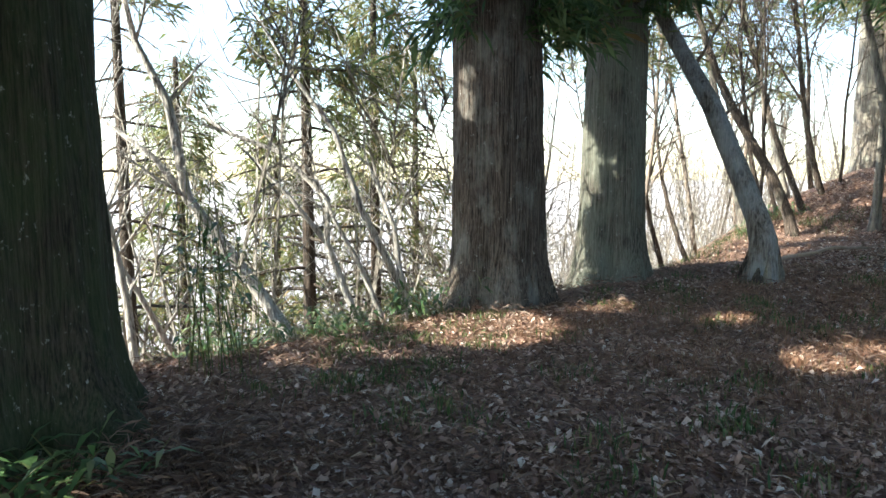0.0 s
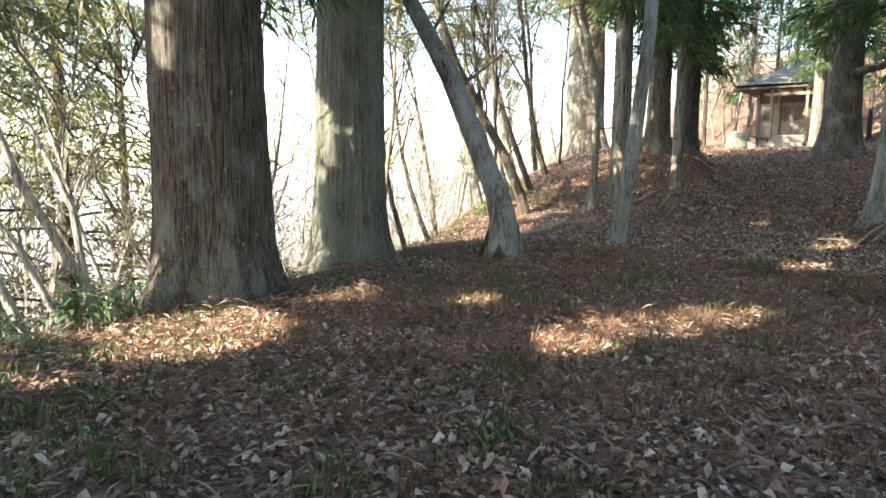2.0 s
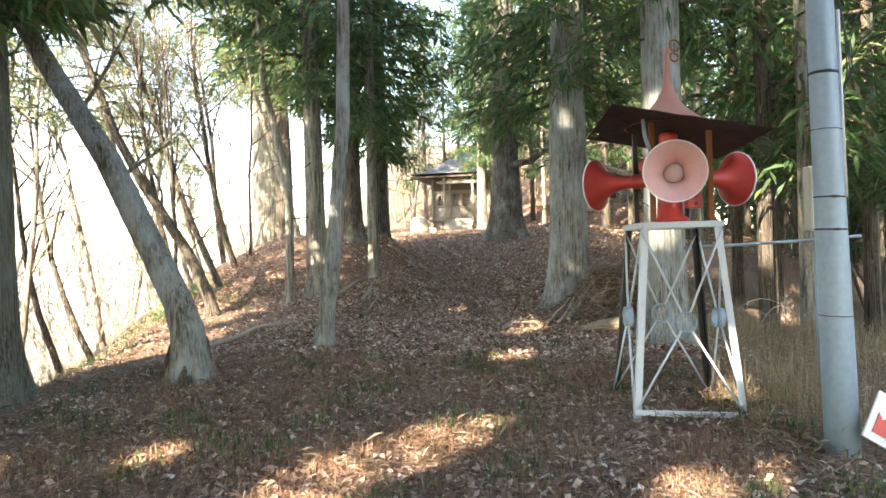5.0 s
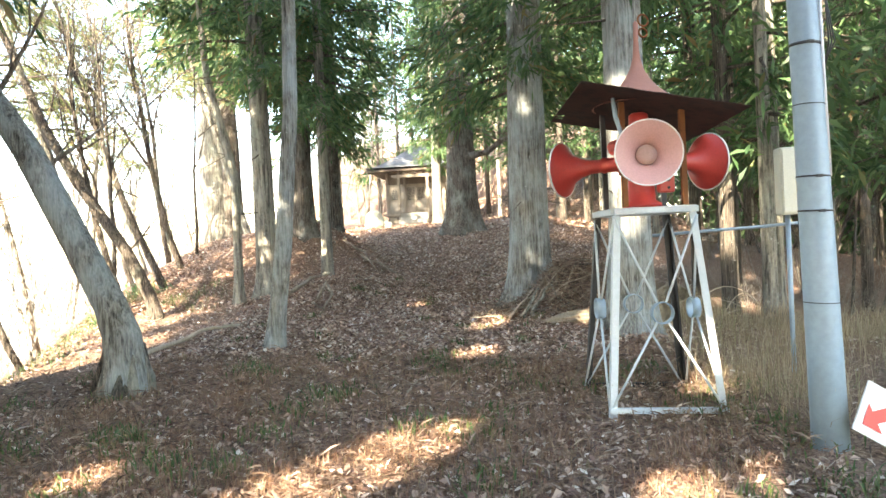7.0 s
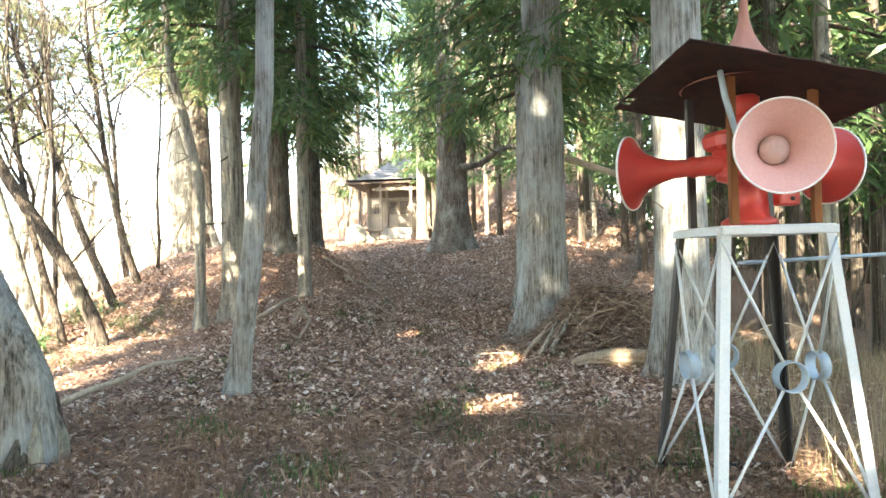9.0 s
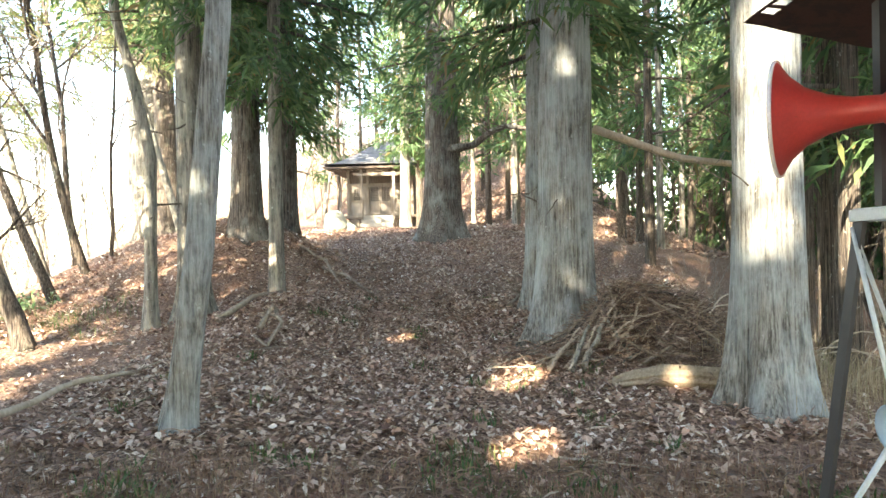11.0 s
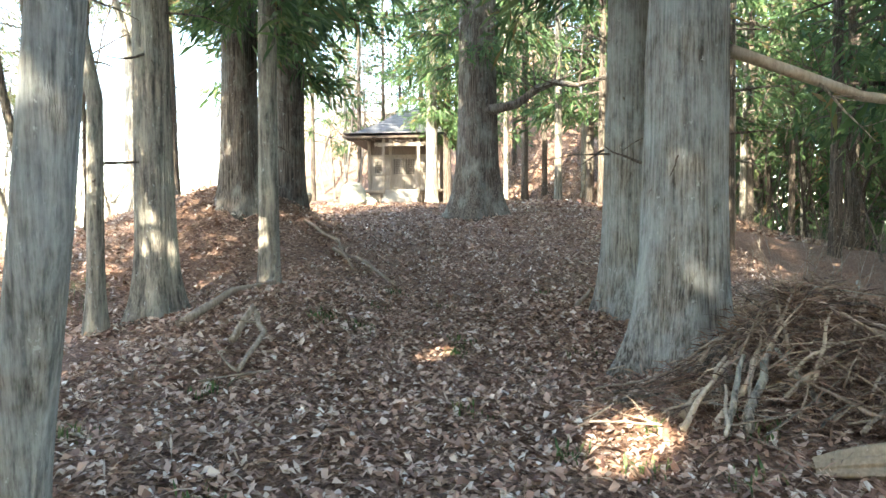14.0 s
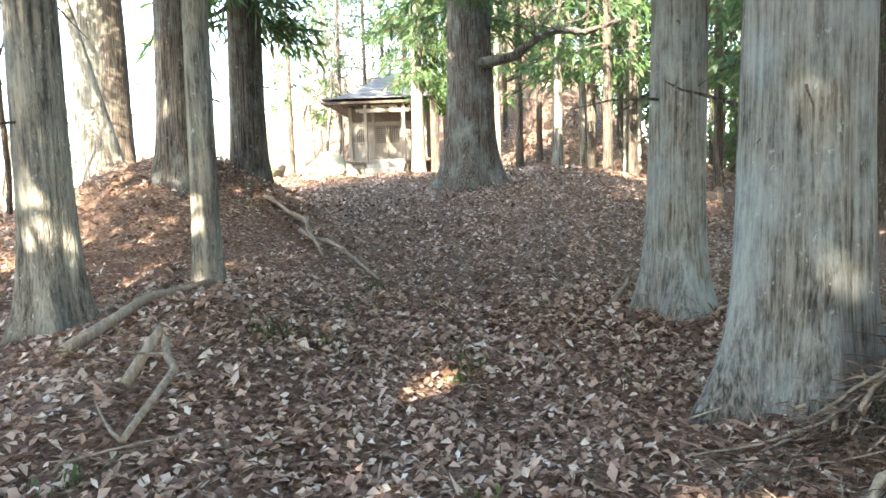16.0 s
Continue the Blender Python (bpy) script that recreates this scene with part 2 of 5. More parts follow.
NEEDLES = island_leaf("cedar_needles", ((0.0, (0.040, 0.088, 0.036)), (0.55, (0.080, 0.155, 0.058)), (0.88, (0.135, 0.215, 0.080)), (1.0, (0.22, 0.14, 0.06))), 0.45)
NEEDLES_OLIVE = island_leaf("olive_needles", ((0.0, (0.10, 0.13, 0.05)), (0.5, (0.18, 0.21, 0.085)), (0.8, (0.25, 0.26, 0.12)), (1.0, (0.34, 0.24, 0.13))), 0.5)
SASA = island_leaf("bamboo_grass_leaf", ((0.0, (0.045, 0.10, 0.04)), (0.6, (0.10, 0.20, 0.075)), (1.0, (0.26, 0.30, 0.15))), 0.35, 0.4)
LITTER = island_leaf("fallen_leaves", ((0.0, (0.09, 0.043, 0.031)), (0.22, (0.20, 0.110, 0.076)), (0.52, (0.38, 0.235, 0.165)), (0.80, (0.52, 0.375, 0.285)), (0.94, (0.62, 0.51, 0.42)), (1.0, (0.70, 0.63, 0.55))), 0.15, 0.5)
DRY_GRASS = island_leaf("dry_grass_blade", ((0.0, (0.15, 0.07, 0.045)), (0.5, (0.30, 0.165, 0.10)), (0.88, (0.44, 0.30, 0.20)), (1.0, (0.16, 0.18, 0.08))), 0.3)
STRAW = island_leaf("straw_blade", ((0.0, (0.16, 0.11, 0.06)), (0.5, (0.34, 0.25, 0.15)), (0.9, (0.52, 0.42, 0.28)), (1.0, (0.18, 0.20, 0.07))), 0.3)
GREEN_GRASS = island_leaf("green_grass_blade", ((0.0, (0.04, 0.085, 0.025)), (0.7, (0.09, 0.15, 0.045)), (1.0, (0.22, 0.22, 0.09))), 0.35)
DEAD_FROND = island_leaf("dead_cedar_frond", ((0.0, (0.07, 0.042, 0.03)), (0.55, (0.17, 0.105, 0.072)), (0.88, (0.28, 0.19, 0.14)), (1.0, (0.42, 0.34, 0.27))), 0.2)
DEADWOOD = weathered_wood("dead_wood", (0.09, 0.065, 0.045), (0.36, 0.29, 0.22))
ROTTEN = weathered_wood("rotten_wood", (0.13, 0.095, 0.06), (0.34, 0.27, 0.19))
PALE_STICK = weathered_wood("pale_stick_wood", (0.22, 0.17, 0.12), (0.52, 0.43, 0.33))
RED_PAINT = painted("faded_red_paint", (0.55, 0.055, 0.045), 0.60, 0.42)
PINK_PAINT = painted("bleached_red_paint", (0.60, 0.33, 0.30), 0.70, 0.55, (0.5, 0.25, 0.2))
WHITE_STEEL = painted("pale_blue_grey_paint", (0.50, 0.55, 0.58), 0.58, 0.5)
BLACK_STEEL = painted("dark_steel", (0.02, 0.02, 0.022), 0.60, 0.5)
RIM_PAINT = painted("white_rim_paint", (0.72, 0.68, 0.66), 0.66, 0.4)
RUST = painted("rusted_sheet", (0.048, 0.020, 0.015), 0.40, 0.85, (0.024, 0.012, 0.010))
RUST_PINK = painted("rusty_pink_cone", (0.36, 0.16, 0.12), 0.56, 0.75, (0.16, 0.06, 0.035))
RUST_POST = painted("orange_rust", (0.20, 0.075, 0.025), 0.5, 0.9)
GALV = painted("galvanised_pole", (0.26, 0.345, 0.42), 0.72, 0.42, (0.22, 0.24, 0.26), 3)
GREY_BOX = painted("cream_box_paint", (0.52, 0.50, 0.40), 0.66, 0.5)
WHITE_BOARD = painted("white_board", (0.78, 0.77, 0.74), 0.72, 0.5, (0.5, 0.45, 0.38))
RED_SIGN = painted("red_sign_paint", (0.62, 0.03, 0.025), 0.75, 0.4)
SHRINE_WOOD = weathered_wood("shrine_timber", (0.11, 0.085, 0.065), (0.28, 0.24, 0.19))
SHRINE_DARK = weathered_wood("shrine_dark_timber", (0.045, 0.033, 0.024), (0.15, 0.115, 0.085))
SHRINE_WALL = weathered_wood("shrine_boards", (0.12, 0.10, 0.08), (0.25, 0.22, 0.185))
CONCRETE = painted("step_stone", (0.27, 0.25, 0.215), 0.70, 0.9, (0.28, 0.25, 0.21), 4)


def make_roof_tin():
    m, nt, b = material("roof_sheet", 0.6)
    n = noise_node(nt, 3, (1, 1, 1), 6)
    nt.links.new(ramp_node(nt, n, ((0.3, (0.085, 0.085, 0.09)), (0.7, (0.19, 0.19, 0.20)))), b.inputs["Base Color"])
    return m


def make_stone():
    m, nt, b = material("mossy_rock", 0.9)
    n = noise_node(nt, 5, (1, 1, 1), 8, 0.65)
    f = noise_node(nt, 40, (1, 1, 1), 4)
    col = ramp_node(nt, n, ((0.3, (0.10, 0.11, 0.10)), (0.5, (0.20, 0.21, 0.19)), (0.62, (0.13, 0.16, 0.10)), (0.75, (0.32, 0.32, 0.29))))
    nt.links.new(col, b.inputs["Base Color"])
    bumped(nt, b, f, 0.5, 0.02)
    return m


def make_soil():
    """Duff of broken leaves and needles over dark soil."""
    m, nt, b = material("leaf_duff", 0.95)
    a = noise_node(nt, 0.7, (1, 1, 1), 5)
    c = noise_node(nt, 28, (1, 1, 1), 6, 0.75)
    d = noise_node(nt, 2.6, (1, 1, 1), 5)
    fine = ramp_node(nt, c, ((0.36, (0.04, 0.023, 0.017)), (0.47, (0.15, 0.088, 0.062)), (0.57, (0.32, 0.21, 0.15)), (0.68, (0.48, 0.365, 0.28))))
    red = ramp_node(nt, c, ((0.36, (0.06, 0.033, 0.023)), (0.52, (0.20, 0.115, 0.078)), (0.68, (0.38, 0.25, 0.18))))
    col = mixed(nt, ramp_node(nt, a, ((0.42, (0, 0, 0)), (0.60, (1, 1, 1)))), fine, red)
    moss = ramp_node(nt, d, ((0.62, (0, 0, 0)), (0.74, (0.55, 0.55, 0.55))))
    col = mixed(nt, moss, col, (0.075, 0.085, 0.030))
    # far winter woods, paled with distance to put the valley haze in the colour
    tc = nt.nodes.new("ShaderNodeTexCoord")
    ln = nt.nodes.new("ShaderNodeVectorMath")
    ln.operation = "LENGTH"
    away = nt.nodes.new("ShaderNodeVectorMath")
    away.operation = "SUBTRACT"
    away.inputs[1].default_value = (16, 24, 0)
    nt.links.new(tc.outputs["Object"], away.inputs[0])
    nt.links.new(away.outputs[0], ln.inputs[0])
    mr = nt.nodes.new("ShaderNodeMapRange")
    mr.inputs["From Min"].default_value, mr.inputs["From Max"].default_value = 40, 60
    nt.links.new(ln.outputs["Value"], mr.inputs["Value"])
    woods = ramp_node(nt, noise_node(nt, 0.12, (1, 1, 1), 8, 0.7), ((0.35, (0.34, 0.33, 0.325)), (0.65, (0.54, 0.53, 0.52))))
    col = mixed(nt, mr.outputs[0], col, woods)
    nt.links.new(col, b.inputs["Base Color"])
    bumped(nt, b, c, 0.9, 0.04)
    return m


ROOF_TIN, STONE, SOIL = make_roof_tin(), make_stone(), make_soil()
PLUG = painted("dusty_grey_pink", (0.47, 0.31, 0.285), 0.70, 0.6, (0.3, 0.2, 0.18))
# near-black colour that stands for the shade inside the shrine
DARK, _nt, _b = material("interior_shade", 0.9)
_b.inputs["Base Color"].default_value = (0.015, 0.013, 0.012, 1)
CABLE, _nt, _b = material("black_cable", 0.5)
_b.inputs["Base Color"].default_value = (0.02, 0.02, 0.022, 1)


def on_land(x, y, lift=0.0):
    return Vector((x, y, float(land(x, y)) + lift))


def spread(lo, hi, mid_lo, mid_hi, step, grow=1.16):
    """Grid lines, even between mid_lo and mid_hi and wider and wider outside."""
    mid = list(np.arange(mid_lo, mid_hi + 1e-6, step))
    up, s = [mid[-1]], step
    while up[-1] < hi:
        s *= grow
        up.append(up[-1] + s)
    down, s = [mid[0]], step
    while down[-1] > lo:
        s *= grow
        down.append(down[-1] - s)
    return np.array(down[::-1][:-1] + mid + up[1:])


def hummocks(x, y):
    """Small unevenness of the forest floor."""
    z = 0.030 * np.sin(x * 2.1 + 1.3 * np.sin(y * 1.7)) * np.sin(y * 2.6 + 0.8 * np.sin(x * 2.9))
    z = z + 0.016 * np.sin(x * 6.3 + 2 * np.sin(y * 3.1)) * np.sin(y * 5.7 + 1.7 * np.sin(x * 4.3))
    return z + 0.010 * np.sin(x * 13.1 + 3 * np.sin(y * 7.7)) * np.sin(y * 12.3 + 2.1 * np.sin(x * 9.1))


def build_ground():
    gx, gy = spread(-900, 900, -9, 7, 0.11), spread(-900, 900, -6, 22, 0.11)
    X, Y = np.meshgrid(gx, gy)
    Z = land(X, Y) + hummocks(X, Y)
    nx, ny = len(gx), len(gy)
    i = (np.arange(ny - 1)[:, None] * nx + np.arange(nx - 1)[None, :]).ravel()
    s = Soup()
    s.add(np.stack((X, Y, Z), -1).reshape(-1, 3), np.stack((i, i + 1, i + 1 + nx, i + nx), 1).tolist())
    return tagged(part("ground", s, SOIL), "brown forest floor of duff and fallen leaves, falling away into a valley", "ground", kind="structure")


build_ground()


# ---- trees ----
def trunk_shape(line, radii, sides=20, flare=0.5, lobes=5, seed=0, flare_height=0.35, rough=0.05, ridge=0.0):
    """A trunk along a line, root flare and flutes at its foot; ridge: depth of the furrows of its bark."""
    rng = random.Random(seed)
    ph, ph2 = rng.uniform(0, 6), rng.uniform(0, 6)
    pts, rad, total = [], [], 0.0
    base = Vector(line[0])
    for i in range(len(line) - 1):
        a, b = Vector(line[i]), Vector(line[i + 1])
        step = 0.14 if i == 0 else (0.16 if ridge and total < 4 else 0.35)
        n = max(2, int((b - a).length / step))
        for k in range(n):
            u = k / n
            pts.append(a.lerp(b, u))
            rad.append(radii[i] * (1 - u) + radii[i + 1] * u)
        total += (b - a).length
    pts.append(Vector(line[-1]))
    rad.append(radii[-1])

    def flute(i, w):
        h = (pts[i] - base).length
        f = 1 + flare * math.exp(-h / flare_height) * (1 + 0.45 * math.cos(lobes * w + ph) + 0.25 * math.cos((lobes - 2) * w + ph2))
        f += 0.05 * math.cos(lobes * w + ph + h * 0.15) * math.exp(-h / 3)
        c, d = math.cos(w), math.sin(w)
        f += rough * noise.noise(Vector((c * 2.2, d * 2.2, h * 0.5 + seed * 7.3))) * 1.6 + rough * 0.6 * noise.noise(Vector((c * 7, d * 7, h * 0.9 + seed)))
        if ridge:
            r = rad[i]
            q = noise.noise(Vector((c * r * 17, d * r * 17, h * 0.55 + seed * 3.1)))
            g = noise.noise(Vector((c * r * 41, d * r * 41, h * 1.5 + seed * 5.7)))
            f += ridge / r * (1.1 - 3.2 * abs(q) + 0.8 * g)
        return f

    s = Soup()
    tube(s, pts, rad, sides, True, flute)
    return s


def wander(rng, p, d, length, n, bend, lift):
    pts = [p.copy()]
    for _ in range(n):
        d = (d + Vector((rng.uniform(-1, 1), rng.uniform(-1, 1), rng.uniform(-1, 1))) * bend + Vector((0, 0, lift))).normalized()
        p = p + d * (length / n)
        pts.append(p.copy())
    return pts, d


def branch_out(s, rng, p, d, length, r, level, bend=0.22, lift=0.03, kids=4, sides=6):
    """Grows a crooked limb and its twigs into the Soup s."""
    n = max(4, int(length / 0.35)) if level < 2 else 4
    pts, _ = wander(rng, p, d, length, n, bend, lift)
    rad = [max(r * (1 - 0.75 * i / n), 0.004) for i in range(n + 1)]
    tube(s, pts, rad, max(3, sides), False)
    if level >= 3:
        return
    for _ in range(kids if level else kids + 3):
        i = rng.randint(max(1, n // 4), n)
        a = (pts[i] - pts[i - 1]).normalized()
        side = Vector((rng.uniform(-1, 1), rng.uniform(-1, 1), rng.uniform(-0.35, 1))).normalized()
        branch_out(s, rng, pts[i], (a * 0.75 + side * 0.85).normalized(), length * rng.uniform(0.35, 0.62), rad[i] * rng.uniform(0.45, 0.7), level + 1, bend * 1.15, lift, max(2, kids - 1), sides - 1)


def sprays(s, rng, centres, ways, size, count, fat=1.0):
    """Drooping sprays of needles: narrow blades that fan out from each centre."""
    c = np.repeat(np.asarray(centres, float), count, 0)
    w = np.repeat(np.asarray(ways, float), count, 0)
    k = len(c)
    d = w + rng.normal(0, 0.62, (k, 3))
    d[:, 2] -= 0.30
    d /= np.linalg.norm(d, axis=1)[:, None] + 1e-9
    o = np.cross(d, rng.normal(0, 1, (k, 3)))
    o /= np.linalg.norm(o, axis=1)[:, None] + 1e-9
    length = size * rng.uniform(0.5, 1.25, (k, 1))
    wide = length * fat * rng.uniform(0.03, 0.06, (k, 1))
    b = c + rng.normal(0, size * 0.35, (k, 3))
    tip = b + d * length + np.array((0, 0, -1)) * length * 0.15
    m = b + d * length * 0.55
    s.blades(b, m - o * wide, tip, m + o * wide)


def conifer_crown(seed, low, high, reach, limbs=42, size=0.34, count=7, per_limb=15, droop=0.25, fat=1.0):
    """Limbs and foliage of a cedar, for a trunk that stands at the origin."""
    rng, nr = random.Random(seed), np.random.RandomState(seed)
    wood, green = Soup(), Soup()
    cs, ws = [], []
    for i in range(limbs):
        u = (i + rng.random()) / limbs
        z = low + (high - low) * u
        az = i * 2.39996 + rng.uniform(-0.4, 0.4)
        ln = reach * (0.45 + 0.75 * min(1, u * 4)) * (1 - 0.82 * u) * rng.uniform(0.6, 1.25)
        d = Vector((math.cos(az), math.sin(az), rng.uniform(-0.15, 0.25)))
        pts, _ = wander(rng, Vector((0, 0, z)), d, ln, 6, 0.12, -droop * 0.25)
        tube(wood, pts, [0.045 * (1 - 0.8 * k / 6) * (1 - 0.5 * u) for k in range(7)], 3, False)
        for k in range(per_limb):
            t = 0.22 + 0.78 * (k + rng.random()) / per_limb
            q = t * 6
            a, b = pts[int(min(q, 5))], pts[int(min(q, 5)) + 1]
            p = a.lerp(b, q - int(min(q, 5)))
            side = Vector((-d.y, d.x, 0)) * rng.uniform(-0.35, 0.35) * (0.4 + t)
            cs.append(tuple(p + side + Vector((0, 0, rng.uniform(-0.25, 0.1)))))
            ws.append(tuple(d * 0.7 + side * 1.5 + Vector((0, 0, -0.2))))
    cs, ws = np.array(cs), np.array(ws)
    sprays(green, nr, cs, ws, size, count + 5, fat)
    return wood, green


# where the sun comes through: x, y, radius, height above the ground
SUNLIT = (
    (-1.2, 1.85, 0.38), (-0.95, 2.25, 0.42), (-0.6, 2.85, 0.36), (-0.3, 3.3, 0.34), (0.15, 3.6, 0.28), (1.6, 2.4, 0.26), (2.3, 2.7, 0.2), (2.5, 4.75, 0.22),
    (-3.55, 0.4, 0.42), (-3.95, 0.6, 0.42), (-4.5, 0.62, 0.35), (-3.85, 2.5, 0.22), (-3.75, 2.3, 0.2), (-2.4, 2.9, 0.18), (-5.05, 6.2, 0.6), (-5.4, 7.3, 0.7), (-6.6, 8.8, 0.9), (-7.0, 10.0, 1.2),
    (0.46, 8.65, 0.27), (0.3, 6.75, 0.2), (-0.93, 10.86, 0.17), (-3.05, 10.64, 0.18), (-2.78, 12.2, 0.17), (-2.93, 12.2, 0.12, 0.6), (1.95, 7.9, 0.17),
    (-7.4, -0.6, 1.9), (-8.5, 2.5, 1.8), (-6.3, 1.2, 0.7), (-7.2, -2.0, 1.6, 1.5), (-9.3, 0.0, 2.4, 3.0), (-3.4, 4.9, 0.12), (-2.0, -4.15, 0.2, 0.2),
    (2.2, 7.0, 0.24, 1.6), (2.2, 7.0, 0.30, 2.3), (2.2, 7.0, 0.26, 3.0), (2.3, 7.0, 0.14, 3.6), (1.25, 9.8, 0.14, 0.6), (1.3, 9.8, 0.09, 2.4), (1.2, 9.8, 0.12, 3.3), (-2.1, 6.8, 0.12, 1.9), (-2.3, 6.8, 0.1, 0.8),
    (-4.1, 11.6, 0.2, 1.0), (-5.1, 1.0, 0.24, 2.9), (-5.2, 1.0, 0.2, 0.3), (4.4, 9.2, 0.5, 1.8), (5.2, 9.5, 0.4, 2.2), (6.5, 12, 0.8, 3.5), (8, 14, 0.8, 3.0), (5.6, 10.5, 0.6, 4.5),)
# the pale stems below the brink stand in the sun
SUNLIT += tuple((x, y, r, z - float(land(x, y))) for x, y, z, r in (
    (-6.5, -1.1, -0.2, 0.45), (-6.9, -1.6, 0.7, 0.5), (-7.3, -1.95, 1.4, 0.5), (-7.6, -2.2, 2.8, 0.6), (-7.9, -2.8, 2.4, 0.4), (-6.3, 0.75, 0.1, 0.3), (-6.4, 0.7, 0.9, 0.4), (-6.7, 0.4, 1.7, 0.4), (-7.1, 0.0, 2.3, 0.4), (-7.5, -0.5, 3.2, 0.5), (-7.2, 0.0, 0.65, 0.4), (-7.7, -0.5, 2.0, 0.4), (-8.2, -1.2, 2.4, 0.5), (-9.0, -1.0, 1.0, 1.2)))


def clear_of_sun(centres, origin):
    """Which of the sprays leave the known sunlit spots open to the sun."""
    keep = np.ones(len(centres), bool)
    way = np.array(SUN_FROM)
    for x, y, r, *up in SUNLIT:
        v = centres + np.array(origin) - np.array(on_land(x, y, *up))
        keep &= np.linalg.norm(v - (v @ way)[:, None] * way, axis=1) > r
    return keep


def thin(green, origin):
    """Opens the crown above the sunlit spots."""
    v = np.concatenate(green.v).reshape(-1, 4, 3)
    keep = np.all([clear_of_sun(v[:, k], origin) for k in range(4)], 0)
    out = Soup()
    v = v[keep]
    out.blades(v[:, 0], v[:, 1], v[:, 2], v[:, 3])
    return out


def cedar(name, label, x, y, radius, line, bark_material=BARK_CEDAR, flare=0.5, lobes=5, seed=0, crown=(5, 14, 2.6), limbs=42, count=8, size=0.30, needles=NEEDLES, group="", rough=0.05, sink=0.12, flare_height=0.35, fat=1.75, ridge=0.0):
    """A conifer; line: offsets of the trunk from its foot at growing heights, with the share of the radius."""
    foot = on_land(x, y, -sink)
    t = thing(name, tuple(foot), label, "tree", group)
    pts = [(a, b, c) for a, b, c, _ in line]
    sides = int(2 * math.pi * radius / 0.023) if ridge else (28 if radius > 0.25 else 18)
    part("trunk", trunk_shape(pts, [radius * r for *_, r in line], sides, flare, lobes, seed, flare_height, rough, ridge), bark_material, t)
    if crown:
        lo, hi, reach = crown
        wood, green = conifer_crown(seed + 50, lo, hi, reach, limbs, size, count, fat=fat)
        top = Vector(pts[-1])
        lean = Vector((top.x, top.y, 0)) / max(top.z, 1)
        sway = Matrix.Identity(4)
        sway[0][2], sway[1][2] = lean.x, lean.y
        for s in (wood, green):
            s.v = [np.asarray(v) @ np.array(sway.to_3x3()).T for v in s.v]
        tagged(part("branchwork", wood, BARK_DARK, t), kind="stuff")
        tagged(part("foliage", thin(green, foot), needles, t, "sprays of green cedar needles"), kind="stuff")
    return t


def straight(h, lean=(0, 0), taper=0.45):
    return [(lean[0] * u * h, lean[1] * u * h, u * h, 1 - (1 - taper) * u) for u in (0, 0.08, 0.25, 0.5, 1)]


# the two great cedars at the brink and the dark one before them
cedar("great_cedar", "huge fluted cedar with furrowed grey-brown bark, at the brink", -5.20, 1.62, 0.63, straight(17, (0.0, 0.0), 0.6), BARK_CEDAR, 0.34, 5, 3, (3.9, 17, 3.8), 84, 15, 0.33, fat=1.7, group="cedars at the brink", flare_height=0.45, rough=0.09, ridge=0.011)
cedar("great_cedar", "thick upright cedar with mossy grey-green fibrous bark, at the brink", -5.47, 4.25, 0.53, straight(17, (0.004, 0.0), 0.5), BARK_MOSSY, 0.45, 5, 8, (4.3, 17, 3.8), 80, 15, 0.33, group="cedars at the brink", fat=1.7, flare_height=0.45, rough=0.08, ridge=0.010)
cedar("dark_cedar", "very thick cedar trunk, bark darkened for deep shade, mossy at its foot", -3.1, -4.05, 0.58, [(0, 0, 0, 1), (-0.04, 0, 1.3, 0.97), (-0.10, 0, 3.4, 0.9), (-0.75, 0, 4.15, 0.6), (-1.5, 0, 5.4, 0.5), (-2.4, 0, 16, 0.3)], BARK_SHADED, 0.55, 5, 12, (4.6, 17, 4.2), 90, 5, 0.5, group="cedars at the brink", fat=4.0, rough=0.08, ridge=0.012)
cedar("slim_cedar", "slim dark cedar trunk close behind a thick one", -6.35, 5.55, 0.13, straight(12, (-0.03, 0), 0.5), BARK_DARK, 0.4, 4, 15, (5.6, 15, 3.4), 90, fat=2.8)

# trees along the track and on the mound
cedar("lichened_tree", "slender leaning tree with blue-grey lichened bark", -2.38, 6.93, 0.115, [(0, 0, 0, 1.15), (0.08, -0.02, 0.5, 1.0), (0.24, -0.08, 1.5, 0.92), (0.42, -0.1, 3.2, 0.8), (0.6, -0.1, 9, 0.45)], BARK_GREY, 0.45, 4, 21, (6.0, 9.5, 1.5), 20, flare_height=0.25, ridge=0.0025)
cedar("mossy_tree", "straight grey tree with a flared foot on the slope", -4.07, 11.85, 0.215, straight(13, (-0.006, 0), 0.55), BARK_SMOOTH, 0.75, 5, 23, (4.6, 14, 2.8), 56, ridge=0.004)
cedar("thin_tree", "thin pale-brown tree on the edge of the mound", -4.55, 11.4, 0.085, [(0, 0, 0, 1.4), (0.02, 0, 0.6, 1.05), (0.06, 0, 2.6, 0.95), (-0.1, 0, 3.4, 0.9), (-0.42, 0, 4.7, 0.8), (-0.5, 0, 6, 0.7), (-0.6, 0, 9, 0.4)], BARK_SMOOTH, 0.4, 3, 26, (6, 8.5, 1.2), 14)
cedar("thin_tree", "thin tree with a sunlit foot at the track", -2.93, 12.3, 0.12, straight(11, (0.006, 0), 0.6), BARK_SMOOTH, 0.45, 4, 29, (3.4, 11, 2.1), 44)
cedar("cedar", "sturdy brown cedar on top of the mound", -4.2, 15.05, 0.29, straight(15, (0.006, 0), 0.6), BARK_CEDAR, 0.5, 5, 31, (2.8, 15, 3.0), 66, group="cedars on the mound", sink=0.35, ridge=0.007)
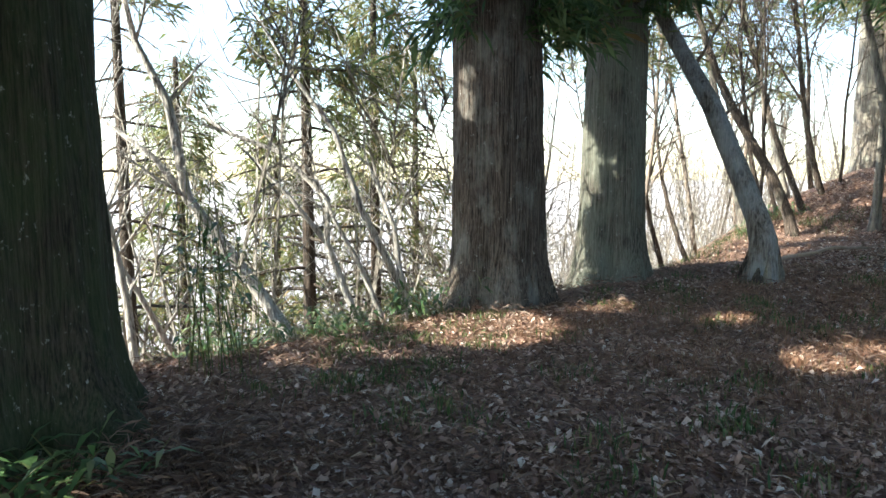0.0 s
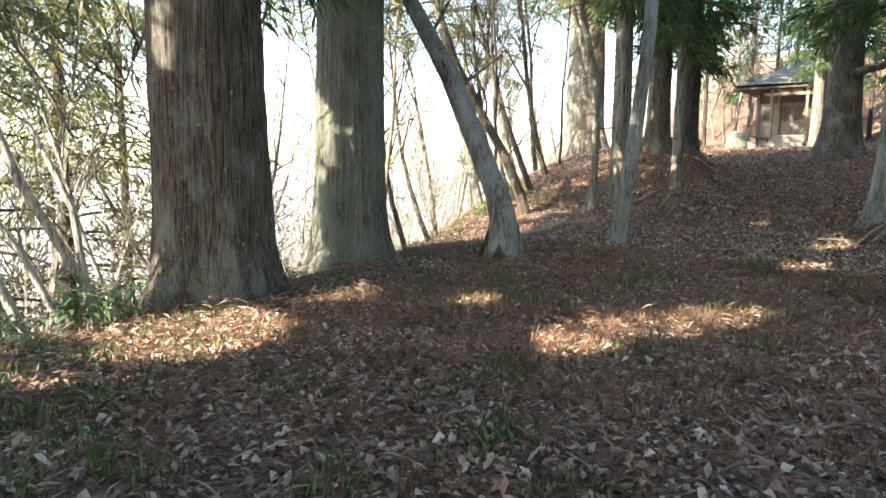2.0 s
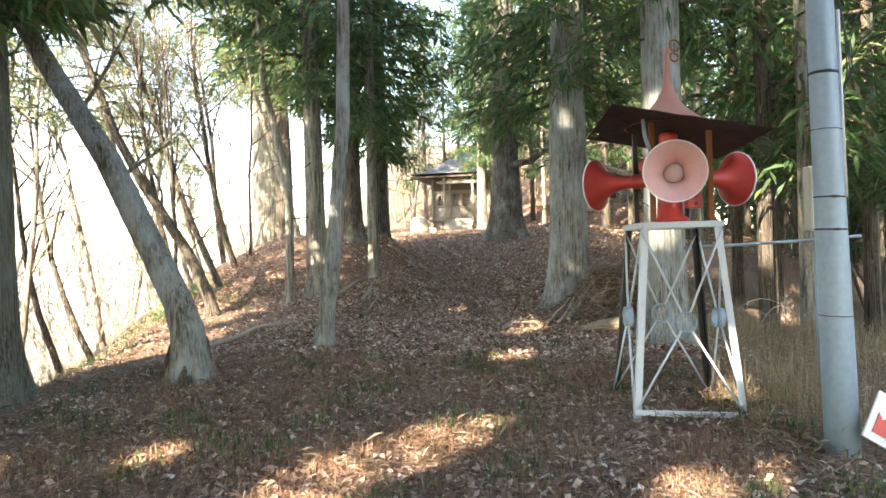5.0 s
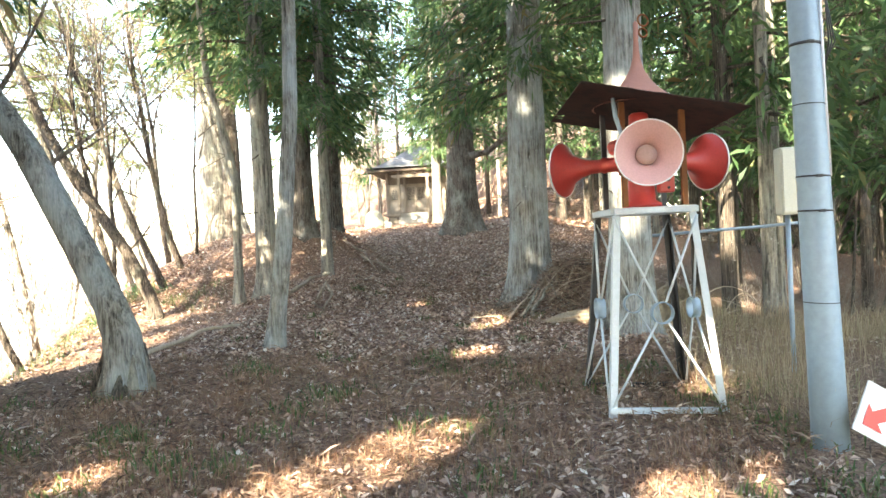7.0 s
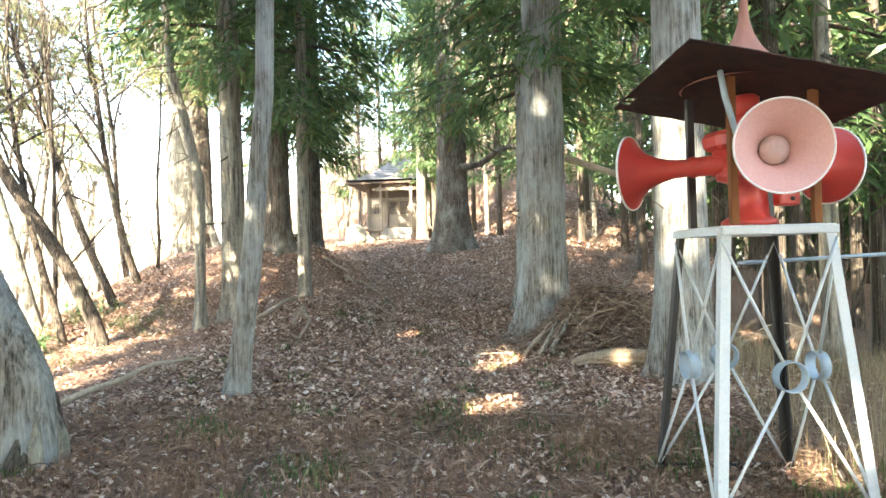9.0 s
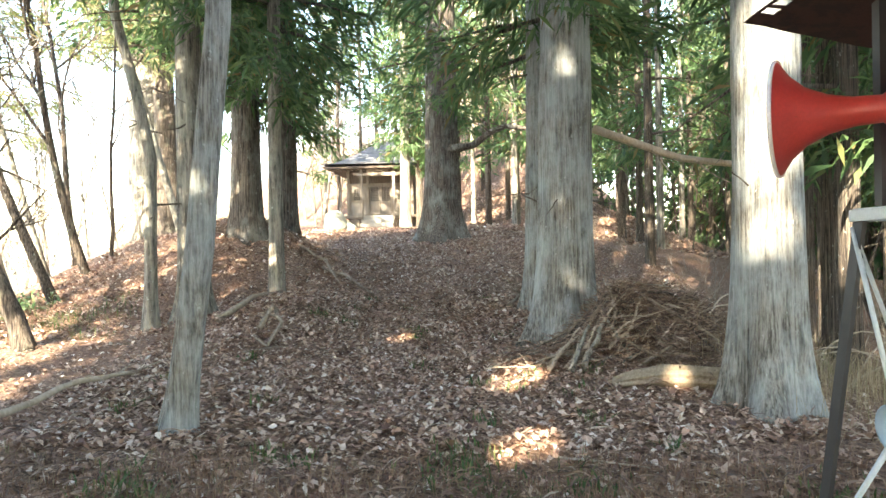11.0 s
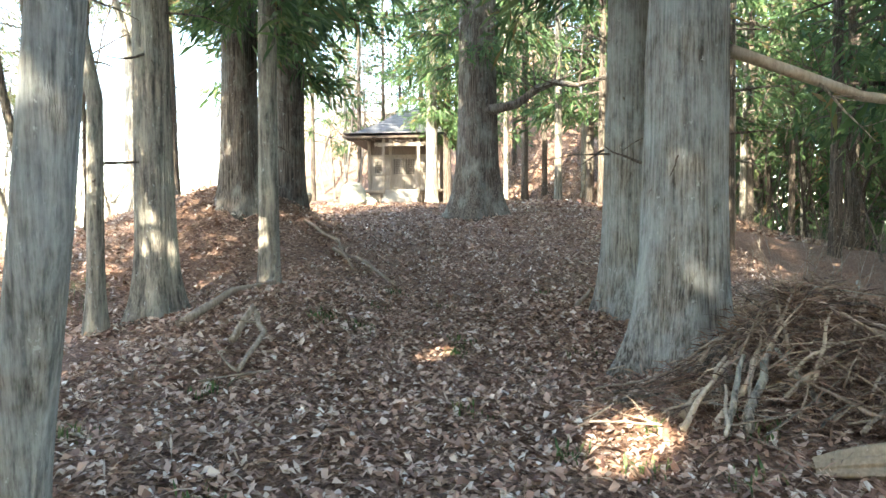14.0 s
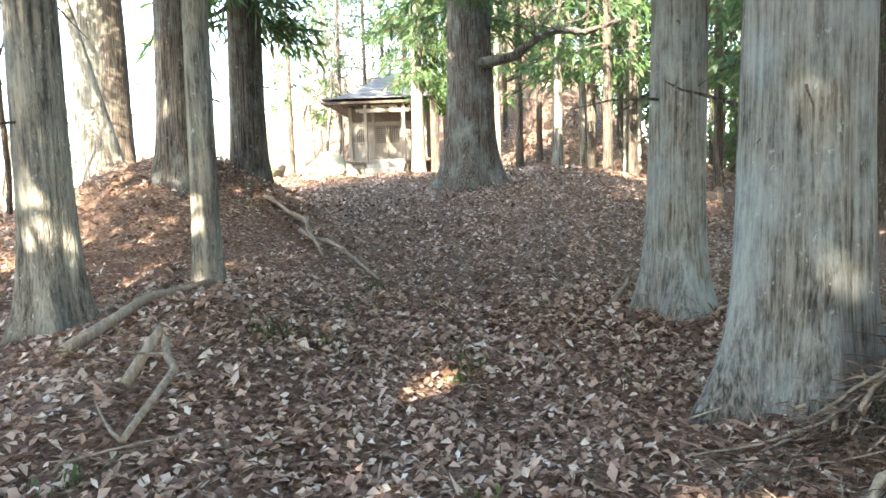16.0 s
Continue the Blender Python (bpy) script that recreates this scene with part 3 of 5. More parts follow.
cedar("cedar", "brown cedar with a mossy root on the mound", -3.68, 16.2, 0.25, straight(15, (0.006, 0), 0.6), BARK_CEDAR, 0.5, 4, 33, (2.6, 15, 3.0), 66, group="cedars on the mound", sink=0.35, ridge=0.006)
cedar("cedar", "very thick pale cedar beyond the mound", -10.75, 25.6, 0.72, straight(20, (-0.004, 0), 0.6), BARK_SMOOTH, 0.3, 5, 37, (7, 20, 4.6), 64, group="cedars on the mound")
cedar("cedar", "dark cedar standing behind the mound", -9.33, 23.8, 0.36, straight(19, (-0.02, 0), 0.6), BARK_DARK, 0.4, 5, 39, (6.5, 19, 5.0), 80, 4, 0.45, fat=3.0, group="cedars on the mound")
cedar("cedar", "thick furrowed cedar with a wide mossy foot beside the track", -0.29, 20.5, 0.48, straight(18, (0.003, 0), 0.6), BARK_CEDAR, 0.62, 5, 41, (3.6, 18, 3.6), 80, group="cedars beside the track", flare_height=0.6, ridge=0.01)
cedar("slim_cedar", "slim grey cedar before the shrine", -1.90, 31.0, 0.23, straight(14, (0, 0), 0.6), BARK_SMOOTH, 0.35, 4, 43, (3.4, 14, 2.0), 56, group="cedars beside the track")
cedar("slim_cedar", "slim dark cedar before the shrine", -1.30, 31.5, 0.17, straight(14, (0, 0), 0.6), BARK_DARK, 0.35, 4, 44, (2.6, 14, 2.0), 56, group="cedars beside the track")
cedar("cedar", "stout grey-brown cedar standing above a heap of sticks", 1.20, 10.1, 0.325, straight(16, (0.018, 0), 0.68), BARK_GREY, 0.55, 5, 47, (3.9, 16, 3.0), 64, group="cedars beside the track", flare_height=0.4, ridge=0.008)
cedar("cedar", "grey cedar with streaked bark beside the track", 1.22, 12.2, 0.235, straight(15, (0.012, 0), 0.66), BARK_GREY, 0.7, 4, 49, (3.8, 15, 2.8), 64, group="cedars beside the track", ridge=0.006)
cedar("cedar", "stout pale-grey cedar behind the siren stand", 2.35, 7.25, 0.27, straight(16, (0.006, 0), 0.62), BARK_GREY, 0.6, 5, 53, (4.4, 16, 3.0), 60, group="cedars beside the track", flare_height=0.4, ridge=0.007)

# trees behind the camera that shade the clearing
shade = [cedar("cedar", "tall straight cedar shading the clearing", x, y, r, straight(17, (0, 0), 0.5), BARK_CEDAR, 0.5, 5, 61 + i, (3.8, 17, 3.8), 84, 4, 0.55, group="cedars round the clearing", fat=4.5) for i, (x, y, r) in enumerate(((-1.2, -7.2, 0.3), (-4.2, -9.0, 0.34), (1.2, -9.0, 0.3), (4.2, -5.0, 0.28), (-2.8, -13.0, 0.36), (0.6, -14.5, 0.3), (4.0, -11.0, 0.3), (-0.2, -11.2, 0.28), (-3.2, -6.6, 0.26), (2.4, -6.8, 0.26), (-5.6, -15.5, 0.3), (-1.0, -18.0, 0.3), (3.0, -17.0, 0.3)))]


def dead_stubs(tree, r, lo, hi, count, seed, reach=0.5):
    """Snapped dead twigs along a trunk."""
    rng = random.Random(seed)
    s = Soup()
    for _ in range(count):
        z, a = rng.uniform(lo, hi), rng.uniform(0, 6.283)
        d = Vector((math.cos(a), math.sin(a), rng.uniform(-0.35, 0.25))).normalized()
        foot = Vector((math.cos(a) * r * 0.7, math.sin(a) * r * 0.7, z))
        pts, _ = wander(rng, foot, d, rng.uniform(0.15, 1) * reach + r * 0.3, 5, 0.16, -0.04)
        k = rng.uniform(0.006, 0.014)
        tube(s, pts, [k * (1.5 - 0.22 * q) for q in range(6)], 5, True)
    tagged(part("twigwork", s, BARK_DARK, tree, "snapped dead twigs"), kind="stuff")


for tree in list(bpy.data.objects):
    foot = tree.matrix_world.translation
    if tree.parent is None and tree.name.split(".")[0] in ("cedar", "thin_tree", "mossy_tree") and foot.y > 6:
        dead_stubs(tree, 0.2 if tree.name.startswith("cedar") else 0.09, 1.6, 5.5, 12, int(foot.y * 10), 0.9)


def track_limb():
    """The crooked limb low on the thick cedar beside the track."""
    tree = next(o for o in bpy.data.objects if o.name.startswith("cedar") and abs(o.location.y - 20.5) < 0.1 and abs(o.location.x + 0.29) < 0.1)
    s = Soup()
    tube(s, ((0.2, -0.3, 2.62), (0.9, -0.5, 2.72), (1.35, -0.55, 3.05), (1.75, -0.55, 3.2), (2.3, -0.6, 3.12), (3.0, -0.6, 3.35)), (0.13, 0.10, 0.09, 0.08, 0.06, 0.03), 9)
    limb = part("limb", s, BARK_CEDAR, tree, "crooked bare limb bending up")
    rng = random.Random(14)
    t = Soup()
    for p in ((1.35, -0.55, 3.05), (1.75, -0.55, 3.2), (2.3, -0.6, 3.12)):
        for _ in range(3):
            branch_out(t, rng, Vector(p), Vector((rng.uniform(-0.3, 0.8), rng.uniform(-0.5, 0.5), rng.uniform(-0.2, 0.9))).normalized(), 1.1, 0.025, 2, kids=3)
    tagged(part("twigwork", t, BARK_DARK, limb), kind="stuff")


track_limb()

# unseen tree, added to block the sun from the great cedars
cedar("cedar", "tall cedar added out of view on the slope to shade the great cedars", -7.4, -5.9, 0.3, straight(19, (0, 0), 0.5), BARK_CEDAR, 0.5, 5, 90, (7.6, 19, 3.8), 84, 4, 0.55, group="cedars round the clearing", fat=4.5)


def leaning_tree():
    foot = on_land(-3.48, 5.25, -0.05)
    t = thing("leaning_tree", tuple(foot), "grey tree leaning far over the brink from a split stump", "tree")
    line = [(0.05, 0.0, -0.10), (0.05, 0.0, 0.32), (0.02, 0.0, 0.66), (-0.08, 0.0, 0.98), (-0.36, 0.0, 1.56), (-0.92, 0.0, 2.70), (-1.56, 0.0, 3.70), (-2.05, 0.0, 4.5), (-3.3, 0.1, 7.2)]
    part("trunk", trunk_shape(line, (0.23, 0.205, 0.19, 0.165, 0.155, 0.14, 0.12, 0.10, 0.05), 40, 0.25, 4, 71, 0.3, 0.07, 0.003), BARK_GREY, t)
    rng = random.Random(5)
    for k in range(13):
        a = k * 0.483 + rng.uniform(-0.2, 0.2)
        s = Soup()
        top = Vector((0.05 + 0.19 * math.cos(a), 0.19 * math.sin(a), 0.30 + rng.uniform(-0.1, 0.3)))
        low = Vector((0.30 * math.cos(a), 0.30 * math.sin(a), -0.08))
        tube(s, [low, low.lerp(top, 0.5) + Vector((rng.uniform(-0.03, 0.03), rng.uniform(-0.03, 0.03), 0)), top], (0.075, 0.06, 0.012), 6)
        part("stump_splinter", s, BARK_DARK if k % 3 else BARK_SMOOTH, t, "split grey root of the old stump")
    s = Soup()
    rng = random.Random(9)
    for p, d, ln in (((-1.45, 0.2, 3.3), (0.5, 0, 0.7), 1.6), ((-1.0, 0.2, 2.4), (0.35, 0.2, 0.55), 1.2), ((-1.9, 0.3, 4.8), (-0.5, 0, 0.8), 2.2), ((-2.2, 0.3, 6), (0.6, -0.2, 0.8), 2)):
        branch_out(s, rng, Vector(p), Vector(d).normalized(), ln, 0.035, 1, kids=4)
    tagged(part("branchwork", s, BARK_BARE, t), kind="stuff")
    b = thing("leaning_tree", tuple(on_land(-5.75, 10.5, -0.1)), "thin dark tree leaning out over the brink", "tree")
    line = [(0, 0, 0), (-0.15, 0, 0.5), (-0.55, 0, 1.35), (-1.5, 0, 2.8), (-2.05, 0, 3.8), (-2.9, 0.1, 5.8), (-3.6, 0.2, 7.6)]
    part("trunk", trunk_shape(line, (0.13, 0.115, 0.105, 0.095, 0.085, 0.06, 0.03), 14, 0.3, 3, 73, 0.2, 0.06), BARK_DARK, b)
    s = Soup()
    for i in range(2, 6):
        branch_out(s, rng, Vector(line[i]), Vector((rng.uniform(-0.6, 0.8), rng.uniform(-0.5, 0.5), 0.6)).normalized(), 1.6, 0.022, 1, kids=4)
    tagged(part("branchwork", s, BARK_DARK, b), kind="stuff")


leaning_tree()


def bare_tree(seed, height, lean, wood, r=0.07, kids=5, name="bare_tree", label="leafless young tree with crooked pale branches", place=(0, 0, 0)):
    rng = random.Random(seed)
    t = thing(name, place, label, "tree", "bare trees on the slope")
    s = Soup()
    d = Vector((lean[0], lean[1], 1)).normalized()
    pts, end = wander(rng, Vector((0, 0, -0.2)), d, height, 9, 0.10, 0.05)
    tube(s, pts, [r * (1 - 0.8 * i / 9) for i in range(10)], 8)
    part("trunk", s, wood, t)
    s = Soup()
    for i in range(3, 10):
        for _ in range(2 if i > 4 else 1):
            side = Vector((rng.uniform(-1, 1), rng.uniform(-1, 1), rng.uniform(0.1, 0.9))).normalized()
            branch_out(s, rng, pts[i], (side + d * 0.5).normalized(), height * rng.uniform(0.18, 0.38), r * (1 - 0.8 * i / 9) * 0.6, 1, 0.2, 0.03, kids, 5)
    tagged(part("branchwork", s, wood, t), kind="stuff")
    return t


# bright leafless trees on the slope below the brink
BRINK = ((-7.0, -2.6, 5.5, (-0.3, -0.1), 0.07), (-8.2, -1.4, 6.0, (0.1, -0.45), 0.06), (-7.9, 2.4, 6.0, (-0.2, -0.3), 0.05), (-8.6, 4.2, 6.5, (0.1, 0.3), 0.05))
for i, (x, y, h, lean, r) in enumerate(BRINK):
    bare_tree(100 + i, h, lean, BARK_PALE, r, 4, label="sunlit leafless tree with crooked whitish branches below the brink", place=tuple(on_land(x, y)))



def forked_tree(seed, label, stems):
    """A pale tree of several crooked stems; stems: thickness at the foot and the line that the stem follows."""
    rng = random.Random(seed)
    x, y, _ = stems[0][1][0]
    foot = on_land(x, y)
    t = thing("bare_tree", tuple(foot), label, "tree", "bare trees on the slope")
    twigs = Soup()
    for k, (r, line) in enumerate(stems):
        pts = [Vector(p) - foot for p in line]
        if k == 0:
            pts.insert(0, Vector((0.05, 0.05, -0.25)))
        n = len(pts) - 1
        s = Soup()
        tube(s, pts, [r * (1 - 0.68 * i / n) for i in range(n + 1)], 9)
        part("stem", s, BARK_PALE, t)
        for i in range(2, n + 1):
            for _ in range(2):
                side = Vector((rng.uniform(-1, 1), rng.uniform(-1, 1), rng.uniform(0.1, 1))).normalized()
                branch_out(twigs, rng, pts[i], (side + (pts[i] - pts[i - 1]).normalized() * 0.6).normalized(), rng.uniform(0.7, 1.5), r * 0.22, 1, 0.2, 0.03, 4, 5)
    tagged(part("branchwork", twigs, BARK_PALE, t), kind="stuff")


forked_tree(801, "sunlit whitish tree leaning out below the brink, forked", (
    (0.11, ((-6.2, -0.7, -0.9), (-6.7, -1.35, 0.3), (-7.3, -1.95, 1.35), (-7.5, -2.1, 2.6), (-7.85, -2.4, 3.4), (-8.0, -2.5, 4.0))),
    (0.06, ((-7.3, -1.95, 1.35), (-7.6, -2.3, 1.9), (-8.0, -2.85, 2.4)))))
forked_tree(802, "pale twin-stemmed tree with crooked branches below the brink", (
    (0.07, ((-6.2, 0.8, -0.75), (-6.4, 0.7, 0.9), (-6.7, 0.45, 1.8))),
    (0.06, ((-6.2, 0.8, -0.15), (-6.7, 0.3, 1.2), (-7.0, 0.05, 2.3), (-7.4, -0.4, 3.1), (-7.8, -0.8, 4.0)))))
forked_tree(803, "pale crooked tree bending away below the brink", (
    (0.07, ((-6.75, 0.5, -1.1), (-7.2, 0.0, 0.65), (-7.25, 0.05, 1.3), (-7.7, -0.5, 2.0), (-8.2, -1.15, 2.3), (-8.55, -1.6, 2.7))),
    (0.05, ((-7.2, 0.0, 0.65), (-7.55, -0.4, 1.3), (-8.0, -0.95, 2.05)))))
forked_tree(804, "short pale sapling among crooked trees below the brink", ((0.06, ((-6.6, 0.8, -0.9), (-6.9, 0.4, 0.3), (-7.15, 0.1, 1.0), (-7.35, -0.1, 1.65))),))

kinds = [bare_tree(130 + i, h, l, BARK_BARE, r, 3, label="slender leafless tree on the slope", place=tuple(on_land(x, y))) for i, (h, l, r, x, y) in enumerate(((8, (0.1, 0.1), 0.07, -8.4, 8.2), (9, (-0.18, 0.05), 0.08, -9.6, 12.5), (7, (-0.3, -0.1), 0.06, -7.8, 13.5), (10, (0.05, -0.1), 0.09, -11, 17)))]
for i, (x, y, hgt, lean, r) in enumerate(((-6.9, 13.2, 7.5, (-0.42, 0.0), 0.10), (-6.4, 10.6, 6.5, (-0.45, 0.1), 0.075), (-7.6, 15.5, 8.5, (-0.30, 0.0), 0.10), (-7.3, 11.8, 7, (-0.12, 0.0), 0.05), (-8.4, 9.6, 7, (-0.25, -0.1), 0.07), (-7.0, 8.6, 6.5, (-0.5, 0.05), 0.06), (-9.2, 18.0, 9, (-0.2, 0), 0.09), (-8.0, 17.2, 8, (0.1, 0), 0.05))):
    bare_tree(190 + i, hgt, lean, BARK_DARK, r, 4, label="dark leafless tree leaning out over the brink", place=tuple(on_land(x, y)))
for i, (x, y, lo, hi) in enumerate(((-8.8, 13.6, 4.5, 10), (-10.2, 18.5, 4.0, 11), (-7.6, 20.5, 5, 12), (-8.0, 8.2, 5.0, 13))):
    cedar("sparse_conifer", "thin conifer with sparse yellow-green foliage at the brink", x, y, 0.11, straight(hi, (-0.28, 0), 0.4), BARK_SMOOTH, 0.3, 4, 210 + i, (lo, hi, 3.0), 38, 9, 0.30, NEEDLES_OLIVE, fat=1.2)
rng = random.Random(77)
for i in range(28):
    y = rng.uniform(-2, 40)
    x = float(np.interp(y, EDGE_Y, EDGE_X)) - rng.uniform(2.5, 26)
    m = Matrix.LocRotScale(on_land(x, y), Euler((0, 0, rng.uniform(0, 6.28))), None)
    copy_thing(kinds[i % 4], m)
for i in range(12):
    x, y = rng.uniform(-12, -5.5), rng.uniform(38, 52)
    copy_thing(kinds[i % 4], Matrix.LocRotScale(on_land(x, y), Euler((0, 0, rng.uniform(0, 6.28))), None))

# conifers with low crowns on the slope below
slope = [cedar("slope_conifer", "olive-green conifer with bare lower twigs on the slope below", x, y, 0.14, straight(h, (0, 0), 0.4), BARK_DARK, 0.3, 4, 150 + i, (1.0, h, 2.4), 46, 8, 0.34, NEEDLES_OLIVE, "conifers on the slope", fat=1.4) for i, (x, y, h) in enumerate(((-9.3, 0.6, 9), (-10.6, -2.2, 10), (-11.2, 3.0, 10)))]
for x, y in ((-14, -0.5), (-13.5, 5.5), (-16, 2.5), (-13.0, -5), (-17, -4), (-19, 6.5)):
    copy_thing(slope[rng.randint(0, 2)], Matrix.LocRotScale(on_land(x, y), Euler((0, 0, rng.uniform(0, 6.28))), None))

# the plantation of thin cedars beyond the bank
stand = [cedar("plantation_cedar", "thin straight plantation cedar with dead lower twigs", x, y, r, straight(15, (0, 0), 0.5), BARK_DARK if i != 1 else BARK_SMOOTH, 0.25, 4, 170 + i, (3.0, 15, 2.3), 29, 2, 0.36, group="plantation cedars", fat=2.0) for i, (x, y, r) in enumerate(((5.6, 12.6, 0.13), (5.2, 9.6, 0.115), (7.4, 15.0, 0.14), (6.6, 10.8, 0.12)))]
rng = random.Random(41)
spots = []
while len(spots) < 76:
    x, y = 3.4 + 22 * rng.random() ** 1.4, rng.uniform(8.5, 40)
    if x < 3.2 + 0.12 * (y - 8) or any(math.hypot(x - a, y - b) < 1.35 for a, b in spots) or (x < 5.5 and y < 10.5):
        continue
    spots.append((x, y))
for x, y in spots:
    copy_thing(stand[rng.randint(0, 3)], Matrix.LocRotScale(on_land(x, y, -0.12), Euler((0, 0, rng.uniform(0, 6.28))), None))
for x, y in ((6.2, 5.6), (7.6, 7.4), (8.8, 4.0), (7.4, 2.4), (10, 6.0)):
    copy_thing(stand[rng.randint(0, 3)], Matrix.LocRotScale(on_land(x, y, -0.12), Euler((0, 0, rng.uniform(0, 6.28))), None))
for x, y in ((2.2, 24.5), (3.4, 24), (4.6, 26), (2.6, 27.5), (5.2, 29), (4.2, 31.5), (6.0, 33), (1.2, 33.5), (5.0, 35.5), (7.2, 30), (1.6, 29), (2.8, 33), (0.6, 37), (3.6, 27), (-7.5, 43), (-4.5, 45), (-1.0, 44), (2.2, 42), (-8.6, 39.5), (-6.3, 40.5), (-5.2, 42.3), (-3.0, 41.6), (-1.9, 40.2), (-0.2, 41.0), (-7.2, 46.5), (0.8, 45.5), (4.83, 9.0), (4.35, 9.4)):
    copy_thing(stand[rng.randint(0, 3)], Matrix.LocRotScale(on_land(x, y, -0.12), Euler((0, 0, rng.uniform(0, 6.28))), None))


# ---- the siren on its steel stand ----
def siren_stand():
    t = thing("siren_stand", Matrix.Translation((1.885, 4.42, 0.0)) @ Matrix.Rotation(radians(4), 4, "Z"), "four-legged steel stand, pale blue-grey paint, rods crossing at rings", "stand")
    b, p, top = 0.49, 0.345, 1.72
    feet = {}
    for sx, sy, mat, lab in ((-1, -1, WHITE_STEEL, "pale painted angle-steel leg"), (1, -1, WHITE_STEEL, "pale painted angle-steel leg"), (-1, 1, BLACK_STEEL, "dark angle-steel leg"), (1, 1, BLACK_STEEL, "dark angle-steel leg")):
        low = Vector((sx * b, sy * b, -0.06 if sx > 0 else 0.0))
        hi = Vector((sx * p, sy * p, top))
        feet[sx, sy] = (low, hi)
        part("leg", angle_bar(low, hi, 0.06, 0.008, (-sx, -sy)), mat, t, lab, False)
    for k, (a, c) in enumerate((((-1, -1), (1, -1)), ((-1, 1), (1, 1)), ((-1, -1), (-1, 1)), ((1, -1), (1, 1)))):
        la, ha = feet[a]
        lc, hc = feet[c]
        part("top_rail", beam(ha + Vector((0, 0, 0.0)), hc, 0.05, 0.05), WHITE_STEEL, t)
        if k < 2:
            part("foot_rail", beam(la + Vector((0, 0, 0.09)), lc + Vector((0, 0, 0.11)), 0.045, 0.045), WHITE_STEEL if k == 0 else BLACK_STEEL, t)
        mid = (la + ha + lc + hc) / 4 + Vector((0, 0, 0.02))
        out = Vector((mid.x, mid.y, 0)).normalized()
        ring = Soup()
        place = Matrix.Translation(mid) @ out.to_track_quat("Z", "Y").to_matrix().to_4x4()
        lathe(ring, ((0.085, -0.035), (0.092, -0.035), (0.092, 0.035), (0.085, 0.035), (0.085, -0.035)), place, 28)
        part("brace_ring", ring, GALV, t, "short ring of grey pipe")
        for foot in (la + (ha - la) * 0.04, ha - (ha - la) * 0.03, lc + (hc - lc) * 0.04, hc - (hc - lc) * 0.03):
            end = mid + (foot - mid).normalized() * 0.09
            s = Soup()
            tube(s, (foot, end), (0.011, 0.011), 6)
            part("brace_rod", s, WHITE_STEEL, t)
    part("top_plate", block((0.70, 0.70, 0.012), pose(0, 0, top + 0.026)), WHITE_STEEL, t)
    return t


